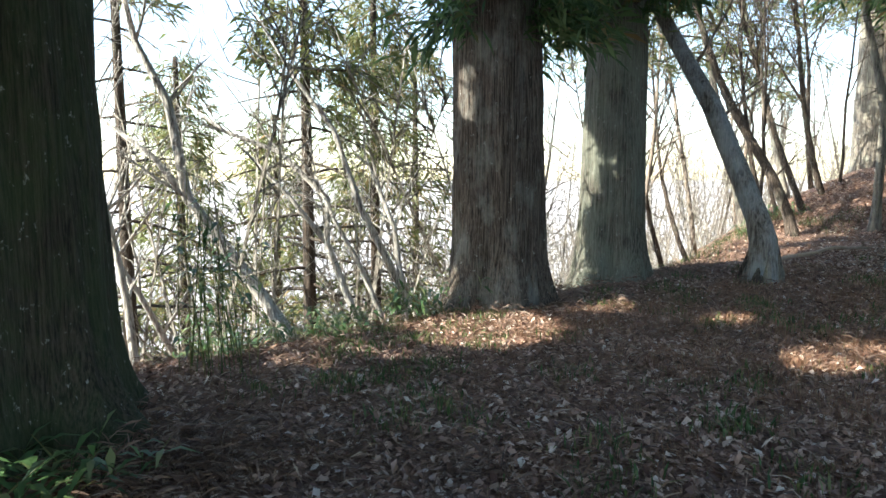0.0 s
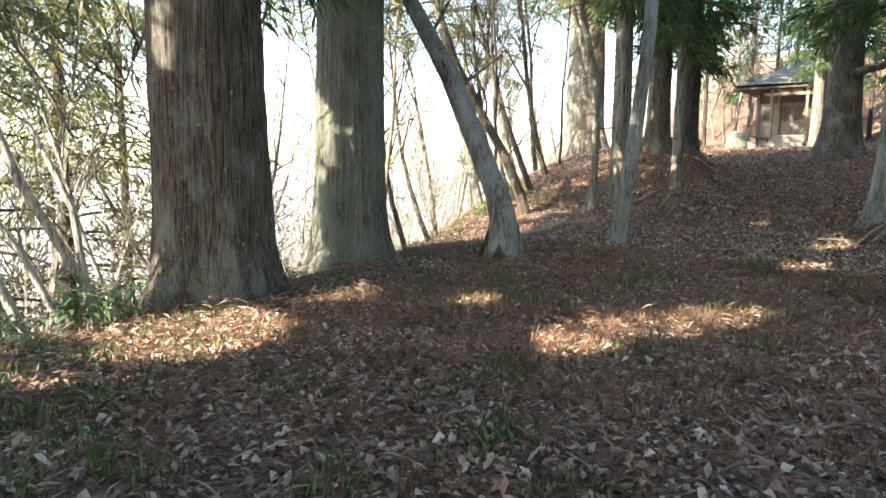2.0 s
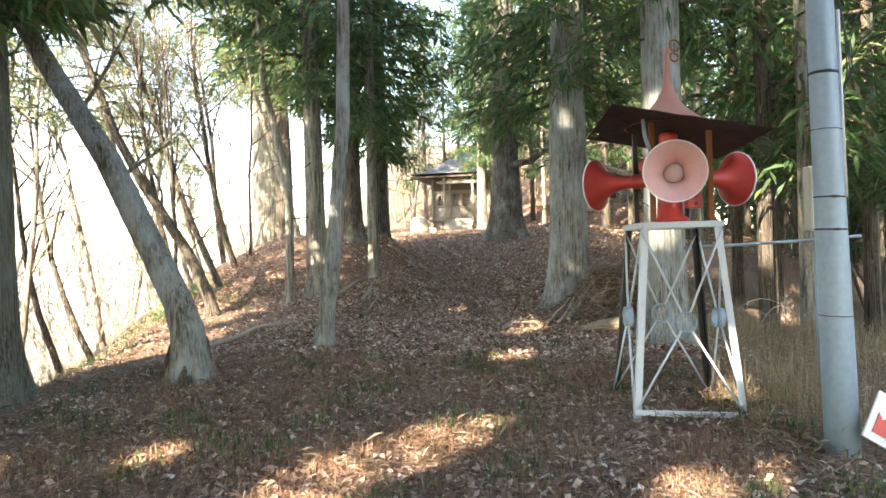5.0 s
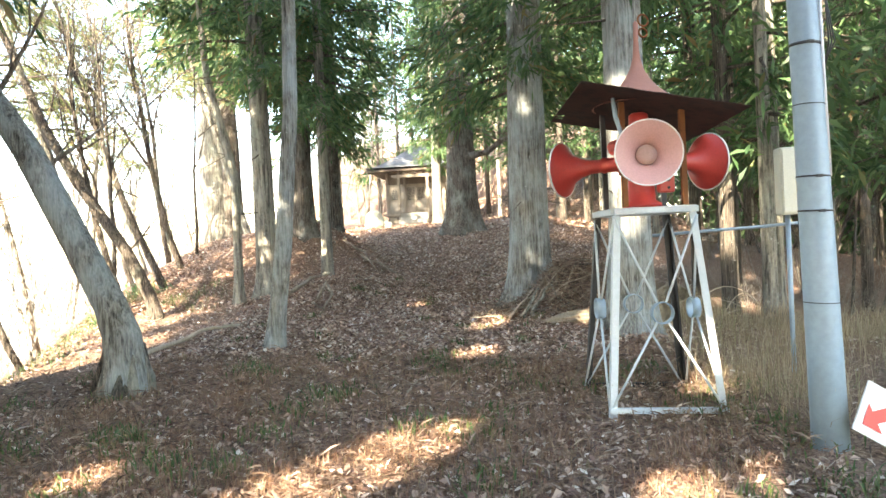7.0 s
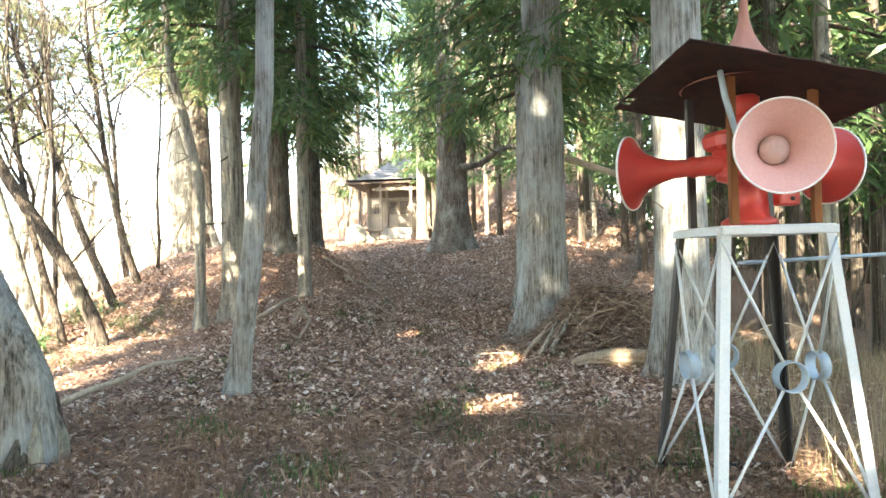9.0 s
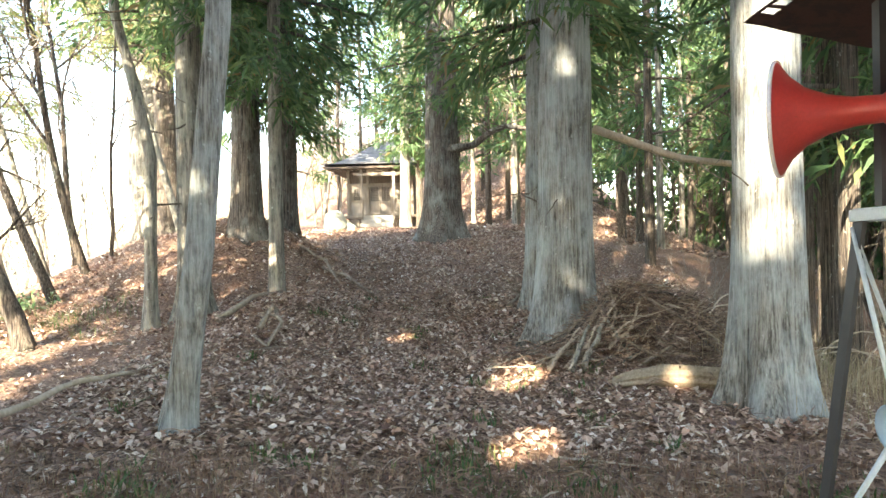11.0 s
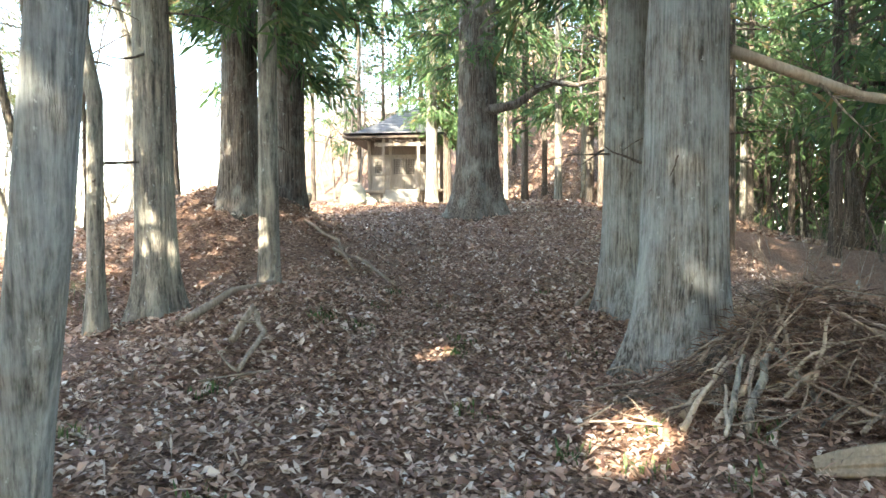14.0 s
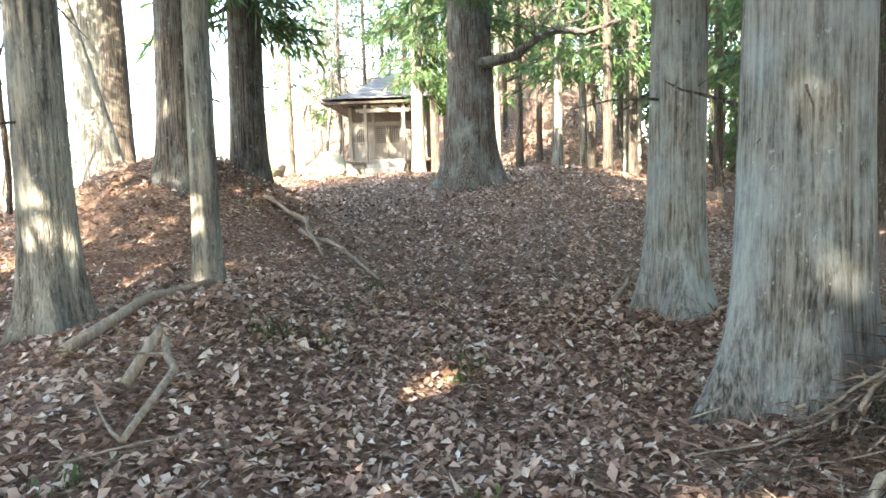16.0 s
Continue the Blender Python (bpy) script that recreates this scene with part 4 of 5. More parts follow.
def siren():
    base = Matrix.Translation((1.885, 4.42, 1.76)) @ Matrix.Rotation(radians(4), 4, "Z")
    t = thing("motor_siren", base, "three-horned motor siren in faded red paint under a rusted roof", "siren")
    s = Soup()
    lathe(s, ((0, 0), (0.17, 0), (0.17, 0.03), (0.12, 0.06), (0.11, 0.26), (0.13, 0.28), (0.19, 0.30), (0.19, 0.34), (0.15, 0.36), (0.15, 0.44), (0.21, 0.46), (0.21, 0.56), (0.12, 0.58), (0.12, 0.70), (0, 0.71)), pose(0, 0, 0.0), 32)
    part("motor_housing", s, RED_PAINT, t)
    box = part("terminal_box", block((0.13, 0.10, 0.15), pose(0.17, -0.14, 0.19), 0.012), RED_PAINT, t)
    for dz in (-0.035, 0.03):
        s = Soup()
        lathe(s, ((0, 0.008), (0.012, 0.008), (0.014, 0)), pose(0.18, -0.192, 0.19 + dz, 90, 0, 0), 12)
        part("bolt", s, BLACK_STEEL, box)
    for k, turn in enumerate((-101, 141, 22)):
        a = radians(turn)
        place = Matrix.Translation((0, 0, 0.41)) @ Matrix.Rotation(a, 4, "Z") @ Matrix.Rotation(radians(90), 4, "Y") @ Matrix.Diagonal((0.9, 0.9, 0.92 if k == 0 else 1.06, 1))
        outer = ((0.085, 0.12), (0.085, 0.20), (0.075, 0.21), (0.072, 0.30), (0.08, 0.31), (0.08, 0.335), (0.066, 0.35), (0.072, 0.45), (0.098, 0.54), (0.145, 0.62), (0.21, 0.68), (0.275, 0.715), (0.29, 0.725))
        inner = tuple((r - 0.006, h + 0.004) for r, h in outer[:2:-1])
        s = Soup()
        lathe(s, outer, place, 40)
        horn = part("horn", s, RED_PAINT, t, "flared red horn")
        s = Soup()
        lathe(s, tuple((r - 0.004, h + 0.003) for r, h in outer[6:][::-1]) + ((0.052, 0.33), (0, 0.33)), place, 40)
        part("horn_mouth", s, PINK_PAINT if k == 0 else RED_PAINT, horn, "sun-bleached pink inside of the horn")
        s = Soup()
        lathe(s, ((0.284, 0.722), (0.293, 0.718), (0.297, 0.727), (0.293, 0.736), (0.284, 0.731), (0.284, 0.722)), place, 40)
        part("rim", s, RIM_PAINT, horn, "whitish horn rim")
        if k == 0:
            s = Soup()
            lathe(s, ((0, 0.60), (0.05, 0.595), (0.088, 0.575), (0.095, 0.54), (0.03, 0.45), (0, 0.45)), place, 24)
            part("horn_plug", s, PLUG, horn, "grey plug in the horn's throat")
    part("horn_collar", block((0.24, 0.20, 0.12), pose(-0.15, -0.03, 0.55, 0, -8, 8), 0.03), RED_PAINT, t, "faded red throat box")
    s = Soup()
    lathe(s, ((0, 0), (0.085, 0), (0.085, 0.12), (0.06, 0.14), (0, 0.14)), pose(0.0, 0, 0.70), 20)
    part("motor_cap", s, RED_PAINT, t)
    # roof: a tilted sheet with a drawn-up peak
    tilt = Matrix.Translation((0.02, -0.02, 0.86)) @ Matrix.Rotation(radians(11), 4, "Y") @ Matrix.Rotation(radians(-3), 4, "X")
    bm = bmesh.new()
    bmesh.ops.create_grid(bm, x_segments=14, y_segments=14, size=0.68)
    rng = random.Random(3)
    for v in bm.verts:
        d = max(abs(v.co.x), abs(v.co.y)) / 0.68
        v.co.z = -0.035 * d ** 2 + rng.uniform(-0.004, 0.004)
    holes = [f for f in bm.faces if f.calc_center_median().x < -0.40 and 0.38 < f.calc_center_median().y < 0.62 and rng.random() < 0.45]
    for f in holes:
        bmesh.ops.inset_individual(bm, faces=[f], thickness=0.02)
    bmesh.ops.delete(bm, geom=holes, context="FACES_ONLY")
    bmesh.ops.solidify(bm, geom=bm.faces[:], thickness=0.006)
    bm.transform(tilt)
    roof = part("roof", bm, RUST, t, "square rusted sheet roof, tilted and holed")
    s = Soup()
    lathe(s, ((0.40, -0.03), (0.31, 0.03), (0.235, 0.085), (0.165, 0.15), (0.105, 0.225), (0.06, 0.31), (0.032, 0.41), (0.022, 0.55), (0.022, 0.72), (0, 0.74)), Matrix.Translation((0.0, 0, 0.92)) @ Matrix.Rotation(radians(1), 4, "Y"), 28)
    peak = part("roof_peak", s, RUST_PINK, roof, "concave peak drawn up to a spike")
    for dx, z, r in ((0.05, 1.66, 0.045), (0.045, 1.55, 0.035)):
        s = Soup()
        tube(s, [(0.03 + dx + r * math.cos(w), 0.02 * math.sin(w), z + r * 1.3 * math.sin(w)) for w in np.linspace(0, 6.0, 16)], [0.009] * 16, 6)
        part("finial_ring", s, RUST_POST, roof)
    for x, y, mat, lab in ((-0.24, -0.27, RUST_POST, "rusted angle post"), (0.27, -0.27, RUST_POST, "rusted angle post"), (-0.27, 0.27, BLACK_STEEL, "dark roof post"), (0.27, 0.27, BLACK_STEEL, "dark roof post")):
        part("roof_post", angle_bar((x, y, 0.0), (x, y, 0.86 - x * 0.15), 0.045, 0.006, (1, 1)), mat, t, lab, False)
    s = Soup()
    tube(s, ((-0.30, -0.30, 0.92), (-0.29, -0.33, 0.76), (-0.24, -0.33, 0.58), (-0.17, -0.31, 0.36)), (0.018, 0.02, 0.018, 0.014), 8)
    part("bent_strap", s, GALV, t, "bent grey strap")
    return t


siren_stand()
siren()


# ---- the metal pole and what stands round it ----
def steel_pole():
    t = thing("utility_pole", tuple(on_land(2.84, 3.22, -0.1)), "galvanised tapering steel pole banded with wire", "pole")
    s = Soup()
    pts = [(-0.045 * h / 2, 0.0, h) for h in (0, 0.8, 1.6, 2.6, 4.0, 6.5)]
    tube(s, pts, (0.122, 0.116, 0.110, 0.100, 0.088, 0.07), 28)
    part("shaft", s, GALV, t)
    for h, w in ((1.12, 0.003), (1.76, 0.006), (2.00, 0.006), (2.50, 0.003), (2.92, 0.010)):
        r = 0.1215 - 0.0085 * h
        s = Soup()
        place = Matrix.Translation((-0.0225 * h, 0, h)) @ Matrix.Rotation(radians(2), 4, "Y")
        lathe(s, ((r, -w), (r + 0.005, -w), (r + 0.005, w), (r, w)), place, 28)
        band = part("band", s, BLACK_STEEL, t, "dark wire band")
        if w >= 0.006:
            part("buckle", block((0.05, 0.02, 0.02), pose(-0.0225 * h - 0.01, -r - 0.012, h), 0.005), BLACK_STEEL, band)
    s = Soup()
    tube(s, ((0.085, 0.03, 2.0), (0.07, 0.03, 2.7), (0.06, 0.03, 3.4)), (0.014, 0.014, 0.014), 8)
    part("conduit", s, RIM_PAINT, t, "thin white conduit")
    for k in range(3):
        s = Soup()
        tube(s, ((0.07, 0.06, 2.65 + 0.05 * k), (0.13 + 0.02 * k, 0.06, 2.95), (0.11, 0.05, 3.3), (0.03, 0.03, 3.5 + 0.1 * k)), [0.006] * 4, 5)
        part("cable", s, CABLE, t)


def cabinet_post():
    t = thing("meter_box", tuple(on_land(3.50, 5.2, 0.0)), "weathered cream metal box on a pipe behind the pole", "box")
    part("body", block((0.22, 0.16, 0.66), pose(0, 0, 1.92), 0.012), GREY_BOX, t)
    part("door", block((0.19, 0.014, 0.62), pose(0, -0.088, 1.92), 0.004), GREY_BOX, t)
    for dz in (-0.16, 0.16):
        part("bracket", block((0.30, 0.03, 0.035), pose(0.12, -0.06, 1.92 + dz), 0.004), BLACK_STEEL, t)
    s = Soup()
    tube(s, ((0.0, 0.06, -0.15), (0.0, 0.06, 1.7)), (0.025, 0.025), 8)
    part("post", s, GALV, t)
    r = thing("pipe_rail", (2.2, 5.4, 1.50), "thin grey pipe running level behind the stand", "rail")
    s = Soup()
    tube(s, ((0.0, 0, 0.0), (1.1, -0.05, 0.04), (1.75, -0.1, 0.08)), (0.016, 0.016, 0.016), 8)
    part("pipe", s, GALV, r)


def arrow_sign():
    m = Matrix.Translation(on_land(2.93, 2.98, 0.02)) @ Matrix.Rotation(radians(12), 4, "Z") @ Matrix.Rotation(radians(-12), 4, "X")
    t = thing("arrow_sign", m, "white board with a red arrow, leaning on the ground", "sign")
    tilt = pose(0.20, 0, 0.24, 0, 32, 0)
    part("board", block((0.36, 0.016, 0.36), tilt, 0.003), WHITE_BOARD, t)
    bm = bmesh.new()
    pts = [(-0.13, -0.12), (-0.13, 0.03), (-0.09, -0.01), (0.09, 0.14), (0.15, 0.07), (-0.03, -0.07), (0.02, -0.12)]
    f = bm.faces.new([bm.verts.new((x, -0.010, z)) for x, z in pts])
    ext = bmesh.ops.extrude_face_region(bm, geom=[f])["geom"]
    bmesh.ops.translate(bm, vec=(0, -0.004, 0), verts=[v for v in ext if isinstance(v, bmesh.types.BMVert)])
    bm.transform(tilt)
    part("arrow", bm, RED_SIGN, t, "red arrow", False)
    s = Soup()
    tube(s, ((0.2, 0.04, -0.1), (0.2, 0.03, 0.38)), (0.015, 0.015), 6)
    part("stake", s, DEADWOOD, t)


steel_pole()
cabinet_post()
arrow_sign()


# ---- the shrine ----
def shrine():
    ox, oy, z0 = -3.45, 35.0, 2.66
    t = thing("shrine", (ox, oy, z0), "small weathered timber shrine with lattice doors and a low hipped roof", "shrine", turn=-3)
    fl, ev = 0.58, 2.95
    part("platform", joined(block((3.7, 3.9, 0.12), pose(0, 2.0, fl - 0.06), 0.01), block((3.2, 3.4, 0.5), pose(0, 2.0, 0.22), 0.01)), SHRINE_WOOD, t)
    for k in range(3):
        part("step", block((1.62, 0.34, 0.20), pose(0, -0.32 * k + 0.05 - 0.15, fl - 0.13 - 0.20 * k), 0.012), CONCRETE, t, "pale stone step")
    for x in (-1.62, 1.62):
        for y in (0.45, 3.6):
            part("corner_post", beam((x, y, fl), (x, y, ev), 0.14, 0.14), SHRINE_WOOD, t)
    for x in (-0.62, 0.62):
        part("door_post", beam((x, 0.45, fl), (x, 0.45, ev), 0.12, 0.12), SHRINE_WOOD, t)
    for x in (-0.80, 0.80):
        part("porch_post", beam((x, -0.42, 0.02), (x, -0.42, ev - 0.12), 0.13, 0.13), SHRINE_WOOD, t, "pale square porch post")
    part("porch_beam", joined(beam((-1.05, -0.42, ev - 0.38), (1.05, -0.42, ev - 0.38), 0.12, 0.16), beam((-0.55, -0.42, ev - 0.20), (0.55, -0.42, ev - 0.20), 0.10, 0.12)), SHRINE_WOOD, t, "carved pale porch beam")
    for x in (-1.12, 1.12):
        part("beam_end", block((0.16, 0.14, 0.14), pose(x, -0.42, ev - 0.36, 0, 20 if x > 0 else -20, 0), 0.03), SHRINE_WOOD, t)
    for x in (-0.3, 0.3):
        part("bracket_block", block((0.14, 0.14, 0.12), pose(x, -0.42, ev - 0.28), 0.02), SHRINE_DARK, t)
    part("lintel", beam((-1.68, 0.45, 2.13), (1.68, 0.45, 2.13), 0.12, 0.14), SHRINE_WOOD, t)
    part("upper_wall", block((3.2, 0.05, 0.62), pose(0, 0.47, 2.52), 0.004), SHRINE_DARK, t)
    part("eave_beam", beam((-1.9, 0.40, ev - 0.02), (1.9, 0.40, ev - 0.02), 0.14, 0.16), SHRINE_DARK, t)
    for x in (-1.6, 1.6):
        part("side_wall", block((0.05, 3.1, 2.3), pose(x, 2.0, 1.72), 0.004), SHRINE_WALL, t)
    part("back_wall", block((3.2, 0.05, 2.3), pose(0, 3.6, 1.72), 0.004), SHRINE_WALL, t)
    # black sheet behind the lattice, standing in for the unlit interior
    part("dark_inside", block((3.1, 0.04, 2.3), pose(0, 0.75, 1.7), 0), DARK, t)
    for sx in (-1, 1):
        # side bay: boards below, a lattice window above
        cx = sx * 1.12
        bay = part("bay_panel", block((0.86, 0.035, 0.72), pose(cx, 0.46, fl + 0.36), 0.003), SHRINE_WALL, t, "grey boarded panel")
        part("bay_top", block((0.86, 0.035, 0.16), pose(cx, 0.46, 2.0), 0.003), SHRINE_WALL, t)
        for dx in (-0.33, 0.33):
            part("bay_side", block((0.20, 0.035, 0.65), pose(cx + dx, 0.46, 1.62), 0.003), SHRINE_WALL, t)
        for k in range(5):
            part("lattice_bar", block((0.022, 0.02, 0.64), pose(cx - 0.17 + k * 0.085, 0.45, 1.62), 0), SHRINE_WALL, bay)
        for k in range(6):
            part("lattice_rail", block((0.46, 0.018, 0.022), pose(cx, 0.446, 1.36 + k * 0.104), 0), SHRINE_WALL, bay)
        part("bay_sill", block((0.9, 0.09, 0.05), pose(cx, 0.43, 1.31), 0.004), SHRINE_WOOD, bay)
        # one leaf of the door
        dx = sx * 0.285
        leaf = part("door_leaf", joined(block((0.55, 0.04, 0.62), pose(dx, 0.47, fl + 0.35), 0.003), block((0.05, 0.05, 1.46), pose(dx - 0.25, 0.47, 1.33), 0.003), block((0.05, 0.05, 1.46), pose(dx + 0.25, 0.47, 1.33), 0.003), block((0.55, 0.05, 0.06), pose(dx, 0.47, 2.03), 0.003), block((0.55, 0.05, 0.06), pose(dx, 0.47, 1.27), 0.003)), SHRINE_WALL, t, "lattice door leaf, boarded below")
        for k in range(6):
            part("lattice_bar", block((0.024, 0.022, 0.72), pose(dx - 0.19 + k * 0.076, 0.455, 1.65), 0), SHRINE_WALL, leaf)
        for k in range(8):
            part("lattice_rail", block((0.46, 0.02, 0.022), pose(dx, 0.45, 1.36 + k * 0.085), 0), SHRINE_WALL, leaf)
    # hipped roof with a slight sweep, its sheets laid in courses
    hw, yf, yb, rz = 2.62, -0.72, 4.9, ev + 1.42
    mid = (yf + yb) / 2
    rows, roof = 14, None
    def ring(u, dz=0.0):
        rise = (u ** 1.25) * (rz - ev) + dz
        w, f, b = hw + (0.5 - hw) * u, yf + (mid - 0.2 - yf) * u, yb + (mid + 0.2 - yb) * u
        return [(-w, f, ev + rise + 0.12 * (1 - u) ** 6), (w, f, ev + rise + 0.12 * (1 - u) ** 6), (w, b, ev + rise), (-w, b, ev + rise)]
    for k in range(rows):
        lo, hi = ring(k / rows, 0.035), ring((k + 1) / rows, 0.0)
        low2 = ring(k / rows, 0.0)
        s = Soup()
        s.add(lo + hi + low2, [(0, 1, 5, 4), (1, 2, 6, 5), (2, 3, 7, 6), (3, 0, 4, 7), (8, 9, 1, 0), (9, 10, 2, 1), (10, 11, 3, 2), (11, 8, 0, 3)])
        if roof is None:
            roof = part("roof", s, ROOF_TIN, t, "grey sheeted hipped roof", False)
        else:
            part("roof_course", s, ROOF_TIN, roof, smooth=False)
    part("ridge", beam((-0.55, mid, rz + 0.06), (0.55, mid, rz + 0.06), 0.22, 0.20, 0.03), ROOF_TIN, roof)
    part("eave_board", joined(block((2 * hw, 0.06, 0.10), pose(0, yf + 0.04, ev - 0.05), 0.004), block((2 * hw - 0.1, yb - yf - 0.1, 0.03), pose(0, mid, ev - 0.03), 0.003)), SHRINE_DARK, roof, "dark boarded eaves")
    for k in range(27):
        part("rafter", block((0.055, 0.9, 0.07), pose(-2.5 + k * 0.1923, yf + 0.55, ev - 0.085), 0.003), SHRINE_WOOD, roof)
    for sx in (-1, 1):
        b = thing("wooden_stand", (ox + sx * 1.15, oy - 0.55, float(land(ox + sx * 1.15, oy - 0.55))), "small dark plank bench beside the shrine steps", "bench", "benches at the shrine")
        part("seat", block((0.62, 0.24, 0.05), pose(0, 0, 0.42)), SHRINE_DARK, b)
        for dx in (-0.24, 0.24):
            part("leg", block((0.06, 0.2, 0.44), pose(dx, 0, 0.20)), SHRINE_DARK, b)


shrine()


def boulder(name, x, y, size, seed, label, sink=0.15):
    rng = random.Random(seed)
    bm = bmesh.new()
    pts = []
    for _ in range(26):
        v = Vector((rng.gauss(0, 1), rng.gauss(0, 1), rng.gauss(0, 1))).normalized() * rng.uniform(0.85, 1.1)
        pts.append(bm.verts.new((v.x * size[0] / 2, v.y * size[1] / 2, v.z * size[2] / 2 + size[2] * 0.4)))
    out = bmesh.ops.convex_hull(bm, input=pts)
    bmesh.ops.delete(bm, geom=list({*out["geom_interior"], *out["geom_unused"]}), context="VERTS")
    bmesh.ops.bevel(bm, geom=bm.edges[:], offset=0.03, segments=2, affect="EDGES")
    ob = part(name, bm, STONE)
    ob.matrix_world = Matrix.Translation(on_land(x, y, -sink))
    return tagged(ob, label, "rock", "rocks before the shrine")


boulder("boulder", -3.95, 24.0, (1.05, 0.9, 1.0), 4, "angular grey-green boulder before the shrine")
boulder("boulder", -3.4, 24.1, (0.6, 0.5, 0.55), 6, "small pale rock beside a boulder")
boulder("boulder", -5.7, 24.0, (1.3, 0.9, 0.85), 9, "low dark boulder among the trees")


# ---- the floor of the wood ----
def leaf_bed(n, seed, place, lo=0.035, hi=0.11):
    """Curled leaves lying every way on the ground."""
    nr = np.random.RandomState(seed)
    x, y = place(nr, n)
    z = land(x, y) + hummocks(x, y) + nr.uniform(0.004, 0.03, len(x))
    k = len(x)
    a = nr.uniform(0, 6.283, k)
    tilt = nr.normal(0, 0.38, (k, 2))
    ln = nr.uniform(lo, hi, k)
    w = ln * nr.uniform(0.22, 0.36, k)
    d = np.stack((np.cos(a), np.sin(a), tilt[:, 0]), 1)
    o = np.stack((-np.sin(a), np.cos(a), tilt[:, 1]), 1)
    c = np.stack((x, y, z + 0.3 * ln * np.abs(tilt).max(1)), 1)
    up = np.array((0, 0, 1)) * (ln * nr.uniform(-0.05, 0.28, k))[:, None]
    s = Soup()
    base, tip = c - d * ln[:, None] / 2, c + d * ln[:, None] / 2
    mid = c + d * (ln * 0.08)[:, None] + up
    s.folded(base, mid - o * w[:, None], tip, mid + o * w[:, None])
    return s


def floor_spots(nr, n):
    """Thickest along the track, thinner where grass grows."""
    x = nr.uniform(-8.5, 5.5, n * 2)
    y = -5 + 25 * nr.uniform(0, 1, n * 2) ** 0.85
    keep = nr.uniform(0, 1, n * 2) < np.clip(0.42 + 0.5 * ramp(y, 5, 8) - 0.04 * np.abs(x + 0.5), 0.12, 1)
    keep &= x > np.interp(y, EDGE_Y, EDGE_X) - 2.5
    return x[keep][:n], y[keep][:n]


def near_spots(nr, n):
    return nr.uniform(-4, 3, n), nr.uniform(6.5, 13, n)


def mound_spots(nr, n):
    return nr.uniform(-8, 4, n), 11 + 14 * nr.uniform(0, 1, n) ** 1.2


def start_spots(nr, n):
    return nr.uniform(-5.5, 2.5, n), nr.uniform(-3.8, 2.2, n)


def clearing_spots(nr, n):
    return nr.uniform(-4.5, 2.8, n), nr.uniform(1.4, 6.8, n)


for seed, count, spots_of, size in ((5, 10000, clearing_spots, (0.03, 0.08)), (1, 46000, floor_spots, (0.03, 0.075)), (2, 32000, near_spots, (0.03, 0.082)), (3, 24000, start_spots, (0.03, 0.085)), (4, 28000, mound_spots, (0.035, 0.10))):
    tagged(part("leaf_litter", leaf_bed(count, seed, spots_of, *size), LITTER, smooth=False), "curled brown and tan fallen leaves strewn over the ground", "leaf litter", kind="stuff")


def grass(n, seed, place, height, wide, mat, name, label, lean=0.5):
    nr = np.random.RandomState(seed)
    x, y = place(nr, n)
    k = len(x)
    b = np.stack((x, y, land(x, y) + hummocks(x, y) - 0.01), 1)
    h = nr.uniform(*height, k)
    a = nr.uniform(0, 6.283, k)
    d = np.stack((np.cos(a), np.sin(a), np.zeros(k)), 1)
    o = np.stack((-np.sin(a), np.cos(a), np.zeros(k)), 1) * (nr.uniform(*wide, k))[:, None]
    bend = (h * np.abs(nr.normal(0, lean, k)))[:, None]
    up = np.array((0, 0, 1)) * h[:, None]
    mid, tip = b + d * bend * 0.35 + up * 0.62, b + d * bend + up * 0.95
    s = Soup()
    s.blades(b, mid - o, tip, mid + o)
    return tagged(part(name, s, mat, smooth=False), label, "grass", kind="stuff")


def tufted(box, tufts, width):
    def place(nr, n):
        cx, cy = nr.uniform(box[0], box[1], tufts), nr.uniform(box[2], box[3], tufts)
        i = nr.randint(0, tufts, n)
        return cx[i] + nr.normal(0, width, n), cy[i] + nr.normal(0, width, n)
    return place


grass(42000, 11, tufted((-3.8, 2.4, 0.6, 6.4), 420, 0.17), (0.04, 0.14), (0.0015, 0.0036), DRY_GRASS, "dry_grass", "short reddish-brown dried grass", 0.7)
grass(14000, 12, tufted((-5.0, 2.0, -3.6, 2.0), 160, 0.12), (0.04, 0.12), (0.0012, 0.003), DRY_GRASS, "dry_grass", "short reddish-brown dried grass", 0.7)
grass(8500, 13, tufted((-5.0, 3.0, -2.5, 6.4), 95, 0.15), (0.05, 0.15), (0.004, 0.010), GREEN_GRASS, "green_grass", "small green tufts among the dead grass", 0.6)
grass(900, 14, tufted((-3.0, 1.5, 6.0, 13.0), 26, 0.07), (0.04, 0.12), (0.004, 0.010), GREEN_GRASS, "green_grass", "small green tufts among the leaves", 0.6)
grass(11000, 15, tufted((2.5, 7.5, 3.4, 9.0), 150, 0.2), (0.15, 0.6), (0.0012, 0.003), STRAW, "straw_grass", "tall bleached dead grass round the pole", 0.6)
grass(2400, 16, tufted((0.9, 3.4, 3.7, 5.6), 60, 0.15), (0.03, 0.11), (0.001, 0.0025), STRAW, "straw_grass", "bleached dead grass under the stand", 0.8)
grass(1500, 17, tufted((-7.6, -5.0, 6.0, 13.0), 34, 0.2), (0.08, 0.26), (0.002, 0.005), GREEN_GRASS, "green_grass", "greenish undergrowth along the brink", 0.6)
grass(2200, 18, tufted((2.2, 5.0, 8.0, 13.5), 60, 0.22), (0.10, 0.4), (0.0012, 0.003), STRAW, "straw_grass", "dead brown undergrowth on the bank", 0.8)


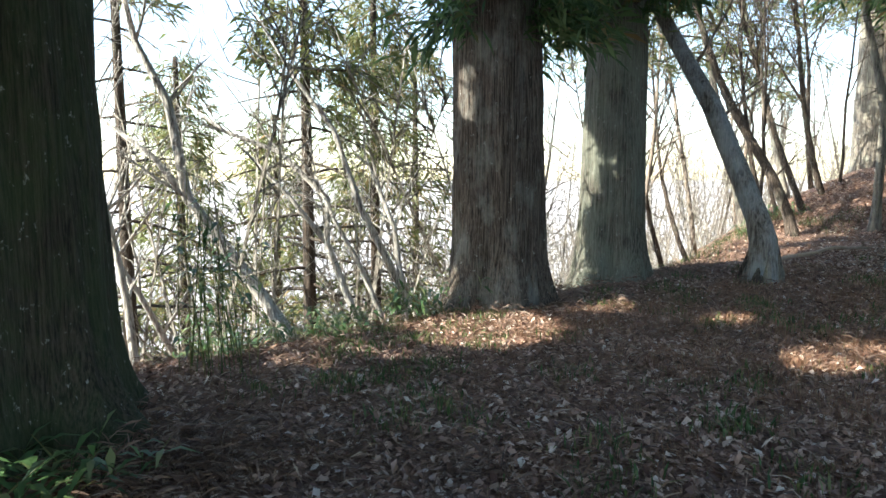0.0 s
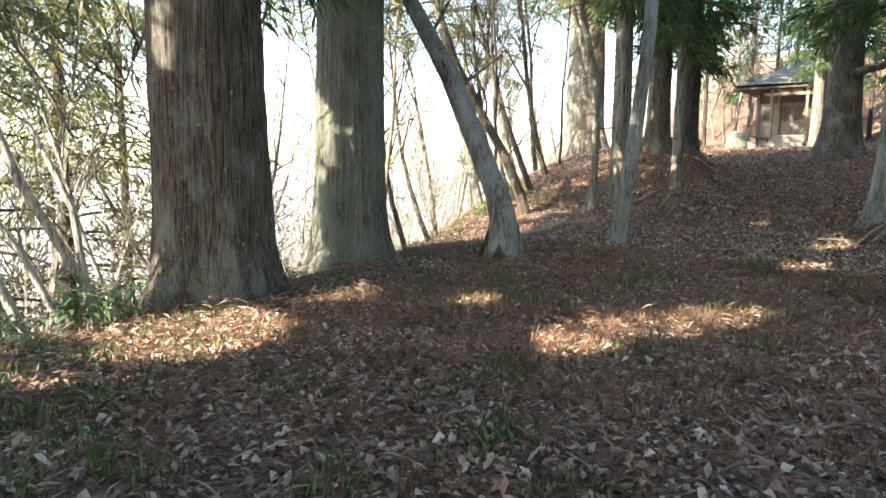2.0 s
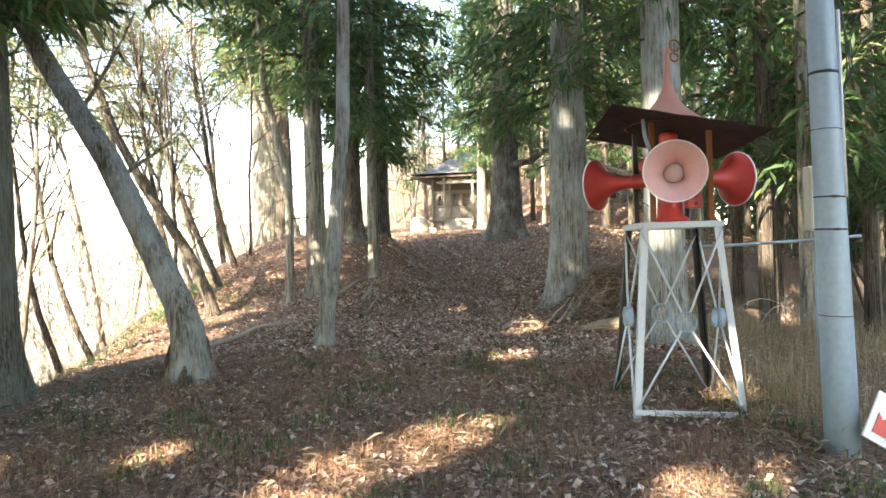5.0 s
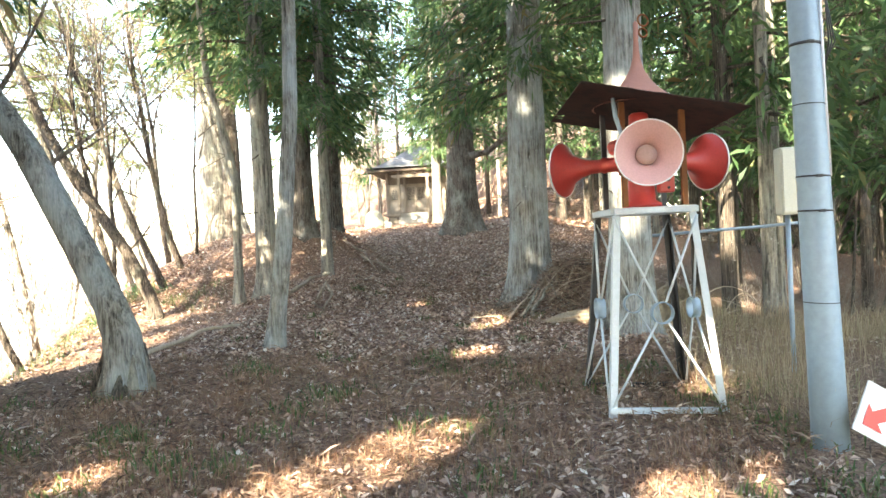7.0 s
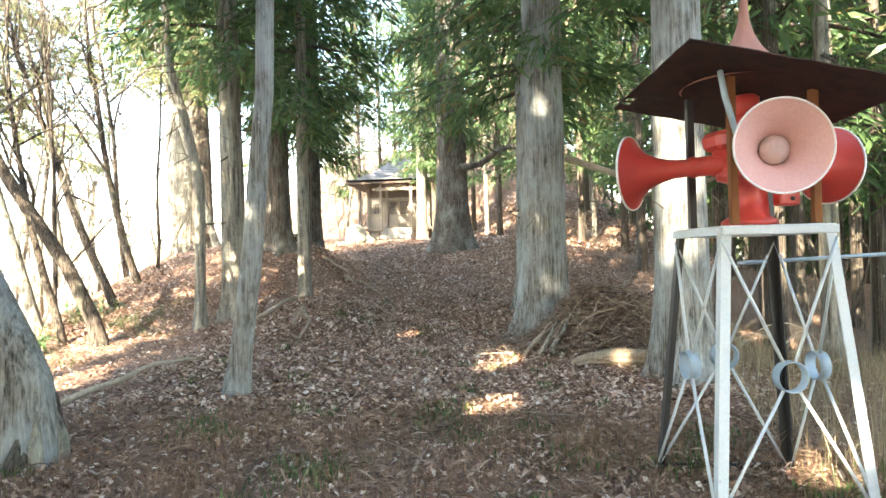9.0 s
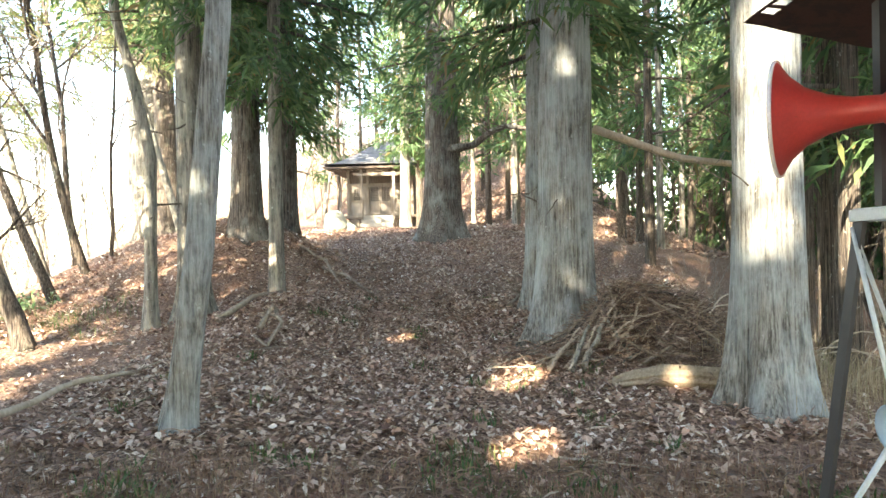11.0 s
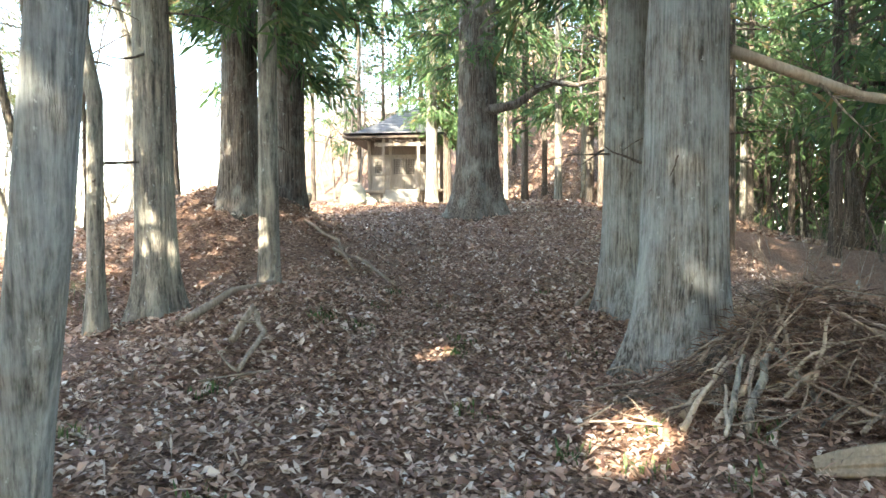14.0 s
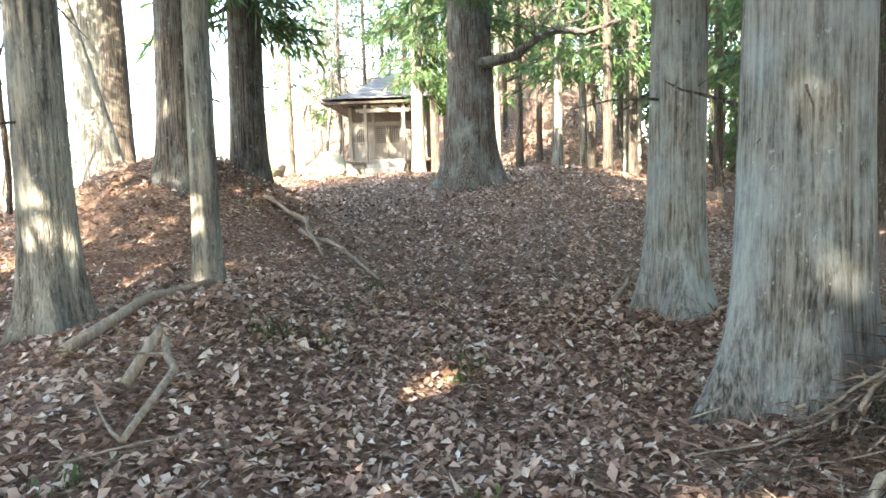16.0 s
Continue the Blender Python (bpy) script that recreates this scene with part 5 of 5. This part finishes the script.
def bamboo_grass(place, seed, label, leaves=46, height=0.5):
    rng = random.Random(seed)
    t = thing("bamboo_grass", tuple(place), label, "plant", "bamboo grass at the brink")
    stems, green = Soup(), Soup()
    base, left, tip, right = [], [], [], []
    for _ in range(leaves // 5):
        foot = Vector((rng.gauss(0, 0.16), rng.gauss(0, 0.16), -0.04))
        top = foot + Vector((rng.gauss(0, 0.14), rng.gauss(0, 0.14), height * rng.uniform(0.5, 1.1)))
        tube(stems, (foot, foot.lerp(top, 0.5) + Vector((0, 0, 0.03)), top), (0.005, 0.004, 0.003), 4, False)
        for _ in range(5):
            p = foot.lerp(top, rng.uniform(0.55, 1))
            d = Vector((rng.uniform(-1, 1), rng.uniform(-1, 1), rng.uniform(-0.25, 0.45))).normalized()
            o = d.cross(Vector((0, 0, 1))).normalized()
            ln = rng.uniform(0.14, 0.27)
            m = p + d * ln * 0.45 + Vector((0, 0, 0.015))
            base.append(p), tip.append(p + d * ln - Vector((0, 0, ln * 0.22)))
            left.append(m - o * ln * 0.10), right.append(m + o * ln * 0.10)
    green.blades(*(np.array([tuple(v) for v in q]) for q in (base, left, tip, right)))
    tagged(part("stemwork", stems, GREEN_GRASS, t), kind="stuff")
    tagged(part("leafage", green, SASA, t, "long green bamboo-grass leaves"), kind="stuff")


for k, (x, y, hh) in enumerate(((-2.05, -4.15, 0.35), (-2.0, -3.85, 0.3), (-2.2, -4.5, 0.4), (-3.75, -2.75, 1.75), (-3.9, -2.5, 1.5))):
    bamboo_grass(on_land(x, y), 380 + k, "green leafy clump at the foot of a dark cedar" if hh < 1 else "tall dark bamboo grass beside a cedar trunk", 60, hh)
rng = random.Random(19)
for k in range(30):
    y = rng.uniform(-2.6, 1.3)
    x = float(np.interp(y, EDGE_Y, EDGE_X)) + rng.uniform(-1.4, 0.25)
    bamboo_grass(on_land(x, y), 300 + k, "clump of green bamboo grass at the brink", height=rng.uniform(0.35, 0.7))
for k in range(5):
    y = rng.uniform(9, 14)
    x = float(np.interp(y, EDGE_Y, EDGE_X)) + rng.uniform(-0.4, 0.8)
    bamboo_grass(on_land(x, y), 360 + k, "clump of bamboo grass on the edge of the mound", height=rng.uniform(0.25, 0.5))


def lying_branch(name, pts, r, mat, label, seed, twigs=3, lift=0.02, group=""):
    rng = random.Random(seed)
    first = on_land(*pts[0][:2], lift + r)
    t = thing(name, tuple(first), label, "branch", group)
    line = [on_land(x, y, lift + r + (z[0] if z else 0)) - first for x, y, *z in pts]
    fine = []
    for a, b in zip(line, line[1:]):
        for u in (0, 0.33, 0.66):
            fine.append(a.lerp(b, u) + Vector((rng.gauss(0, 1), rng.gauss(0, 1), rng.gauss(0, 0.7))) * min(0.012, r * 0.4))
    fine.append(line[-1])
    s = Soup()
    tube(s, fine, [r * (1 - 0.55 * i / len(fine)) for i in range(len(fine))], 8)
    part("stem", s, mat, t)
    if twigs:
        s = Soup()
        for _ in range(twigs):
            p = rng.choice(fine[2:])
            pts2, _ = wander(rng, p, Vector((rng.uniform(-1, 1), rng.uniform(-1, 1), 0.25)).normalized(), rng.uniform(0.2, 0.5), 4, 0.2, -0.05)
            tube(s, pts2, [r * 0.4 * (1 - 0.2 * i) for i in range(5)], 5, False)
        tagged(part("twigwork", s, mat, t), kind="stuff")
    return t


lying_branch("fallen_branch", ((-4.15, 6.75), (-3.9, 7.3, 0.05), (-3.7, 8.0, 0.08), (-3.45, 8.55, 0.02)), 0.04, PALE_STICK, "pale fallen branch lying beside the stump", 1)
lying_branch("fallen_branch", ((-2.6, 10.0), (-2.45, 10.25, 0.22), (-2.3, 10.05, 0.1), (-2.35, 9.5)), 0.035, DEADWOOD, "bent grey root arching out of the leaves", 2, 2)
lying_branch("fallen_branch", ((-3.3, 10.6), (-3.0, 11.2, 0.03), (-2.75, 11.9)), 0.045, DEADWOOD, "grey branch sloping up the mound", 3, 2)
lying_branch("fallen_branch", ((0.7, 12.3), (0.95, 12.7, 0.1), (1.2, 12.4, 0.05)), 0.03, DEADWOOD, "crooked branch beside the track", 4, 3)
lying_branch("fallen_branch", ((-2.6, 14.6), (-2.0, 14.1, 0.05), (-1.5, 13.2)), 0.03, DEADWOOD, "long dead branch on the mound", 5, 4)
lying_branch("fallen_branch", ((-3.2, 15.2), (-2.6, 14.8, 0.06), (-2.2, 13.9)), 0.03, DEADWOOD, "long dead branch on the mound", 6, 4)
log_line = [(x, y, float(land(x, y)) + h) for x, y, h in ((1.30, 8.10, 0.0), (1.50, 8.02, 0.03), (1.75, 7.96, 0.045), (2.02, 7.87, 0.05), (2.28, 7.78, 0.055))]
rot = part("log", trunk_shape(log_line, (0.05, 0.075, 0.095, 0.09, 0.10), 44, 0.05, 4, 91, 0.2, 0.36, 0.006), ROTTEN)
tagged(rot, "short pale rotting log half sunk in the bank", "log")
lying_branch("log", ((-3.6, 5.9), (-3.9, 6.3), (-4.5, 6.6)), 0.05, DEADWOOD, "dead limb by the stump", 8, 2)


def heap_height(x, y):
    """The heaped bank of fronds and sticks at the foot of the stout cedar."""
    return 0.34 * np.exp(-((x - 1.65) / 0.42) ** 2 - ((y - 9.15) / 0.42) ** 2) + 0.30 * np.exp(-((x - 2.45) / 0.6) ** 2 - ((y - 9.2) / 0.5) ** 2)


def stick_heap():
    rng = random.Random(88)
    for k in range(110):
        cx, cy = 1.62 + rng.gauss(0, 0.48), 9.05 + rng.gauss(0, 0.34)
        a = rng.uniform(-0.5, 1.1) if k % 3 else rng.uniform(0, 3.14)
        ln = rng.uniform(0.3, 0.85)
        p, q = (cx - math.cos(a) * ln / 2, cy - math.sin(a) * ln / 2), (cx + math.cos(a) * ln / 2, cy + math.sin(a) * ln / 2)
        over = rng.uniform(0.75, 1.1)
        h0, h1, h2 = (float(heap_height(*w)) * over + 0.10 for w in (p, (cx, cy), q))
        lying_branch("stick", ((*p, h0 * 0.9), (cx, cy, h1), (*q, h2 * 0.9)), rng.choice((0.004, 0.005, 0.007, 0.009, 0.014)) * rng.uniform(0.8, 1.2), rng.choice((DEADWOOD, DEADWOOD, PALE_STICK, BARK_DARK, BARK_SMOOTH)), "dry stick in the heap at the foot of a cedar", 400 + k, rng.choice((0, 1, 2)), 0.0, "heap of sticks")
    for k, (x, y, a, ln, r, h) in enumerate(((1.12, 8.72, 1.0, 0.5, 0.026, 0.30), (0.98, 8.86, 0.75, 0.55, 0.022, 0.25), (1.30, 8.75, 0.9, 0.62, 0.034, 0.30), (1.18, 8.8, 0.7, 0.5, 0.028, 0.22), (1.52, 8.72, 1.9, 0.4, 0.024, 0.26), (1.05, 9.0, 0.5, 0.55, 0.026, 0.16), (1.45, 9.0, 0.15, 0.9, 0.030, 0.36), (1.62, 8.85, 0.05, 0.35, 0.020, 0.26), (2.15, 9.25, 0.9, 0.34, 0.024, 0.62))):
        c, d = math.cos(a) * ln / 2, math.sin(a) * ln / 2
        lying_branch("stick", ((x - c, y - d, 0.03), (x, y, h * 0.4 + 0.05), (x + c, y + d, h * 0.6 + 0.09)), r, PALE_STICK if k % 2 else BARK_SMOOTH, "thick grey sawn branch leaning on the stick heap", 560 + k, 0, 0.0, "heap of sticks")
    for k in range(40):
        x, y = rng.uniform(-4.5, 3.5), rng.uniform(1, 14)
        a, ln = rng.uniform(0, 6.28), rng.uniform(0.2, 0.7)
        lying_branch("stick", ((x, y), (x + math.cos(a) * ln / 2, y + math.sin(a) * ln / 2, 0.01), (x + math.cos(a) * ln, y + math.sin(a) * ln)), rng.uniform(0.004, 0.012), rng.choice((DEADWOOD, PALE_STICK)), "thin dry stick among the leaves", 500 + k, 1, 0.015, "scattered sticks")


stick_heap()


def big_limb():
    """The long bare limb that reaches across to the plantation."""
    t = thing("bare_limb", (1.6, 10.1, 3.05), "long bare limb sweeping out from a cedar trunk", "branch")
    s = Soup()
    tube(s, ((0, 0, 0.0), (0.5, 0.0, -0.18), (1.1, 0.05, -0.38), (1.8, 0.1, -0.46), (2.2, 0.1, -0.38), (2.7, 0.15, -0.1)), (0.055, 0.05, 0.045, 0.04, 0.032, 0.02), 8)
    part("stem", s, PALE_STICK, t)
    s = Soup()
    rng = random.Random(7)
    for p in ((0.7, 0, -0.25), (1.3, 0.05, -0.42), (2.0, 0.1, -0.42)):
        branch_out(s, rng, Vector(p), Vector((0.5, rng.uniform(-0.5, 0.5), -0.4)).normalized(), 0.7, 0.014, 2, kids=3)
    tagged(part("twigwork", s, BARK_BARE, t), kind="stuff")


big_limb()


def frond_litter():
    """Dead brown cedar fronds over the heap and along the bank."""
    nr = np.random.RandomState(23)
    n = 6800
    x = np.concatenate((nr.normal(1.85, 0.45, 900), nr.normal(2.55, 0.55, 1200), nr.uniform(-4, 2, 500), nr.uniform(-5.5, 2.8, 3800), nr.normal(-2.0, 0.25, 400)))
    y = np.concatenate((nr.normal(9.15, 0.38, 900), nr.normal(9.0, 0.6, 1200), nr.uniform(6, 14, 500), nr.uniform(-4, 6.2, 3800), nr.normal(-3.3, 0.25, 400)))
    heap = heap_height(x, y) * nr.uniform(0.55, 1, n)
    c = np.stack((x, y, land(x, y) + 0.03 + heap), 1)
    a = nr.uniform(0, 6.283, n)
    w = np.stack((np.cos(a), np.sin(a), np.full(n, 0.32)), 1) * 1.6
    s = Soup()
    sprays(s, nr, c, w, 0.16, 11, 0.75)
    v = np.concatenate(s.v)
    v[:, 2] = np.maximum(v[:, 2], land(v[:, 0], v[:, 1]) + 0.004)
    s.v = [v]
    tagged(part("frond_litter", s, DEAD_FROND, smooth=False), "dead brown cedar fronds heaped on the bank", "leaf litter", kind="stuff")


frond_litter()


def arching_shoots():
    rng = random.Random(31)
    for k in range(9):
        x, y = 2.3 + 0.22 * k + rng.uniform(-0.1, 0.1), 9.3 - 0.12 * k + rng.uniform(-0.3, 0.3)
        t = thing("arching_shoot", tuple(on_land(x, y, -0.03)), "bare pale shoot arching over the bank", "branch", "shoots on the bank")
        a = rng.uniform(-0.9, 0.5)
        r = rng.uniform(0.5, 1.1)
        h = rng.uniform(0.25, 0.6)
        s = Soup()
        tube(s, [(math.cos(a) * r * u, math.sin(a) * r * u, h * math.sin(min(u * 2.4, 2.9))) for u in np.linspace(0, 1, 9)], [0.012 * (1 - 0.6 * u) for u in np.linspace(0, 1, 9)], 6)
        part("shoot", s, PALE_STICK, t)


arching_shoots()


def brush_wood(name, label, spots, seed, tall, wood, twigs=16):
    """Leafless saplings past counting."""
    nr = np.random.RandomState(seed)
    s = Soup()
    n = len(spots)
    foot = np.stack((spots[:, 0], spots[:, 1], land(spots[:, 0], spots[:, 1]) - 0.2), 1)
    h = nr.uniform(*tall, n)
    lean = nr.normal(0, 0.30, (n, 2))
    top = foot + np.stack((lean[:, 0] * h, lean[:, 1] * h, h), 1)
    r = h * 0.0075
    for ang in (0, 2.09, 4.19):
        e0 = np.stack((np.cos(ang) * r, np.sin(ang) * r, 0 * r), 1)
        e1 = np.stack((np.cos(ang + 2.09) * r, np.sin(ang + 2.09) * r, 0 * r), 1)
        s.quads(np.stack((foot + e0, foot + e1, top + e1 * 0.25, top + e0 * 0.25), 1))
    f = np.repeat(foot, twigs, 0)
    t = np.repeat(top, twigs, 0)
    hh = np.repeat(h, twigs)
    u = nr.uniform(0.18, 0.95, n * twigs)[:, None]
    p = f + (t - f) * u
    d = nr.normal(0, 1, (n * twigs, 3))
    d[:, 2] = np.abs(d[:, 2]) * 0.9 + 0.25
    d /= np.linalg.norm(d, axis=1)[:, None]
    ln = (hh * nr.uniform(0.12, 0.34, n * twigs))[:, None]
    o = np.cross(d, nr.normal(0, 1, (n * twigs, 3)))
    o /= np.linalg.norm(o, axis=1)[:, None]
    q = p + d * ln * 0.5 + o * ln * 0.08
    e = p + d * ln + np.array((0, 0, 1)) * ln * 0.12
    w = (hh * 0.0026)[:, None]
    g = np.cross(d, o)
    for a, c, k in ((p, q, 1.0), (q, e, 0.7)):
        for side in (o, g):
            s.quads(np.stack((a - side * w * k, a + side * w * k, c + side * w * k * 0.6, c - side * w * k * 0.6), 1))
    return tagged(part(name, s, wood, smooth=False), label, "woods", kind="stuff")


nr = np.random.RandomState(55)
yy = nr.uniform(-10, 46, 1050)
near = np.stack((np.interp(yy, EDGE_Y, EDGE_X) - 2.0 - 24 * nr.uniform(0, 1, 1050) ** 1.2, yy), 1)
brush_wood("bare_wood", "bright leafless thicket on the slope below the brink", near, 56, (2.0, 6.5), THICKET, 18)
yy = nr.uniform(-40, 110, 900)
far = np.stack((-30 - 70 * nr.uniform(0, 1, 900), yy), 1)[:460]
brush_wood("bare_wood", "hazy leafless woods across the valley", far, 57, (8, 15), THICKET, 16)
hill = np.stack((nr.uniform(-20, 9, 420), nr.uniform(42, 66, 420)), 1)
brush_wood("bare_wood", "leafless brush on the hillside behind the shrine", hill, 58, (2, 6), BARK_BARE, 16)



def dark_woods(spots, seed):
    """Conifers past counting, deep in the plantation."""
    rng = np.random.RandomState(seed)
    wood, green = Soup(), Soup()
    n, per = len(spots), 110
    foot = np.stack((spots[:, 0], spots[:, 1], land(spots[:, 0], spots[:, 1]) - 0.2), 1)
    high = rng.uniform(11, 17, n)
    for ang in (0, 1.571, 3.142, 4.712):
        e0 = np.array((math.cos(ang), math.sin(ang), 0)) * 0.15
        e1 = np.array((-math.sin(ang), math.cos(ang), 0)) * 0.15
        top = foot + np.array((0, 0, 1)) * high[:, None]
        wood.quads(np.stack((foot + e0, foot + e1, top + e1 * 0.2, top + e0 * 0.2), 1))
    u = rng.uniform(0.02, 1, (n, per))
    a = rng.uniform(0, 6.283, (n, per))
    r = 2.3 * (1.06 - u) ** 0.7 * rng.uniform(0.15, 1, (n, per)) ** 0.6
    c = foot[:, None, :] + np.stack((np.cos(a) * r, np.sin(a) * r, u * high[:, None]), -1)
    w = np.stack((np.cos(a), np.sin(a), np.full_like(a, -0.3)), -1)
    sprays(green, rng, c.reshape(-1, 3), w.reshape(-1, 3), 0.8, 5, 2.9)
    ob = tagged(part("dark_woods", wood, BARK_DARK, smooth=False), "dense dark conifers deep in the plantation", "woods", kind="stuff")
    tagged(part("foliage", green, NEEDLES, ob), kind="stuff")


gx, gy = nr.uniform(9, 46, 330), nr.uniform(6, 62, 330)
keep = (gx > 15 + 6 * (gy < 12)) | ((gy > 34) & (gx > 10))
dark_woods(np.stack((gx, gy), 1)[keep][:140], 63)
deep = np.stack((nr.uniform(8, 26, 200), nr.uniform(4, 46, 200)), 1)
brush_wood("bare_wood", "dim brush and thin stems deep in the plantation", deep, 59, (3, 9), BARK_DARK, 14)
low = np.stack((nr.uniform(4.5, 14, 420), nr.uniform(3, 26, 420)), 1)
low = low[(low[:, 0] > 6) | (low[:, 1] > 9)]
brush_wood("bare_wood", "brown undergrowth beneath the plantation", low, 60, (0.4, 1.5), BARK_BARE, 16)

bank = np.stack((nr.uniform(0.8, 9, 170), nr.uniform(23, 44, 170)), 1)
brush_wood("bare_wood", "brown leafless brush on the bank beside the shrine", bank, 62, (0.5, 2.0), BARK_DARK, 18)


def bank_spots(q, n):
    return q.uniform(0, 10, n), q.uniform(22, 42, n)


tagged(part("leaf_litter", leaf_bed(9000, 6, bank_spots, 0.08, 0.20), LITTER, smooth=False), "brown fallen leaves on the bank beside the shrine", "leaf litter", kind="stuff")
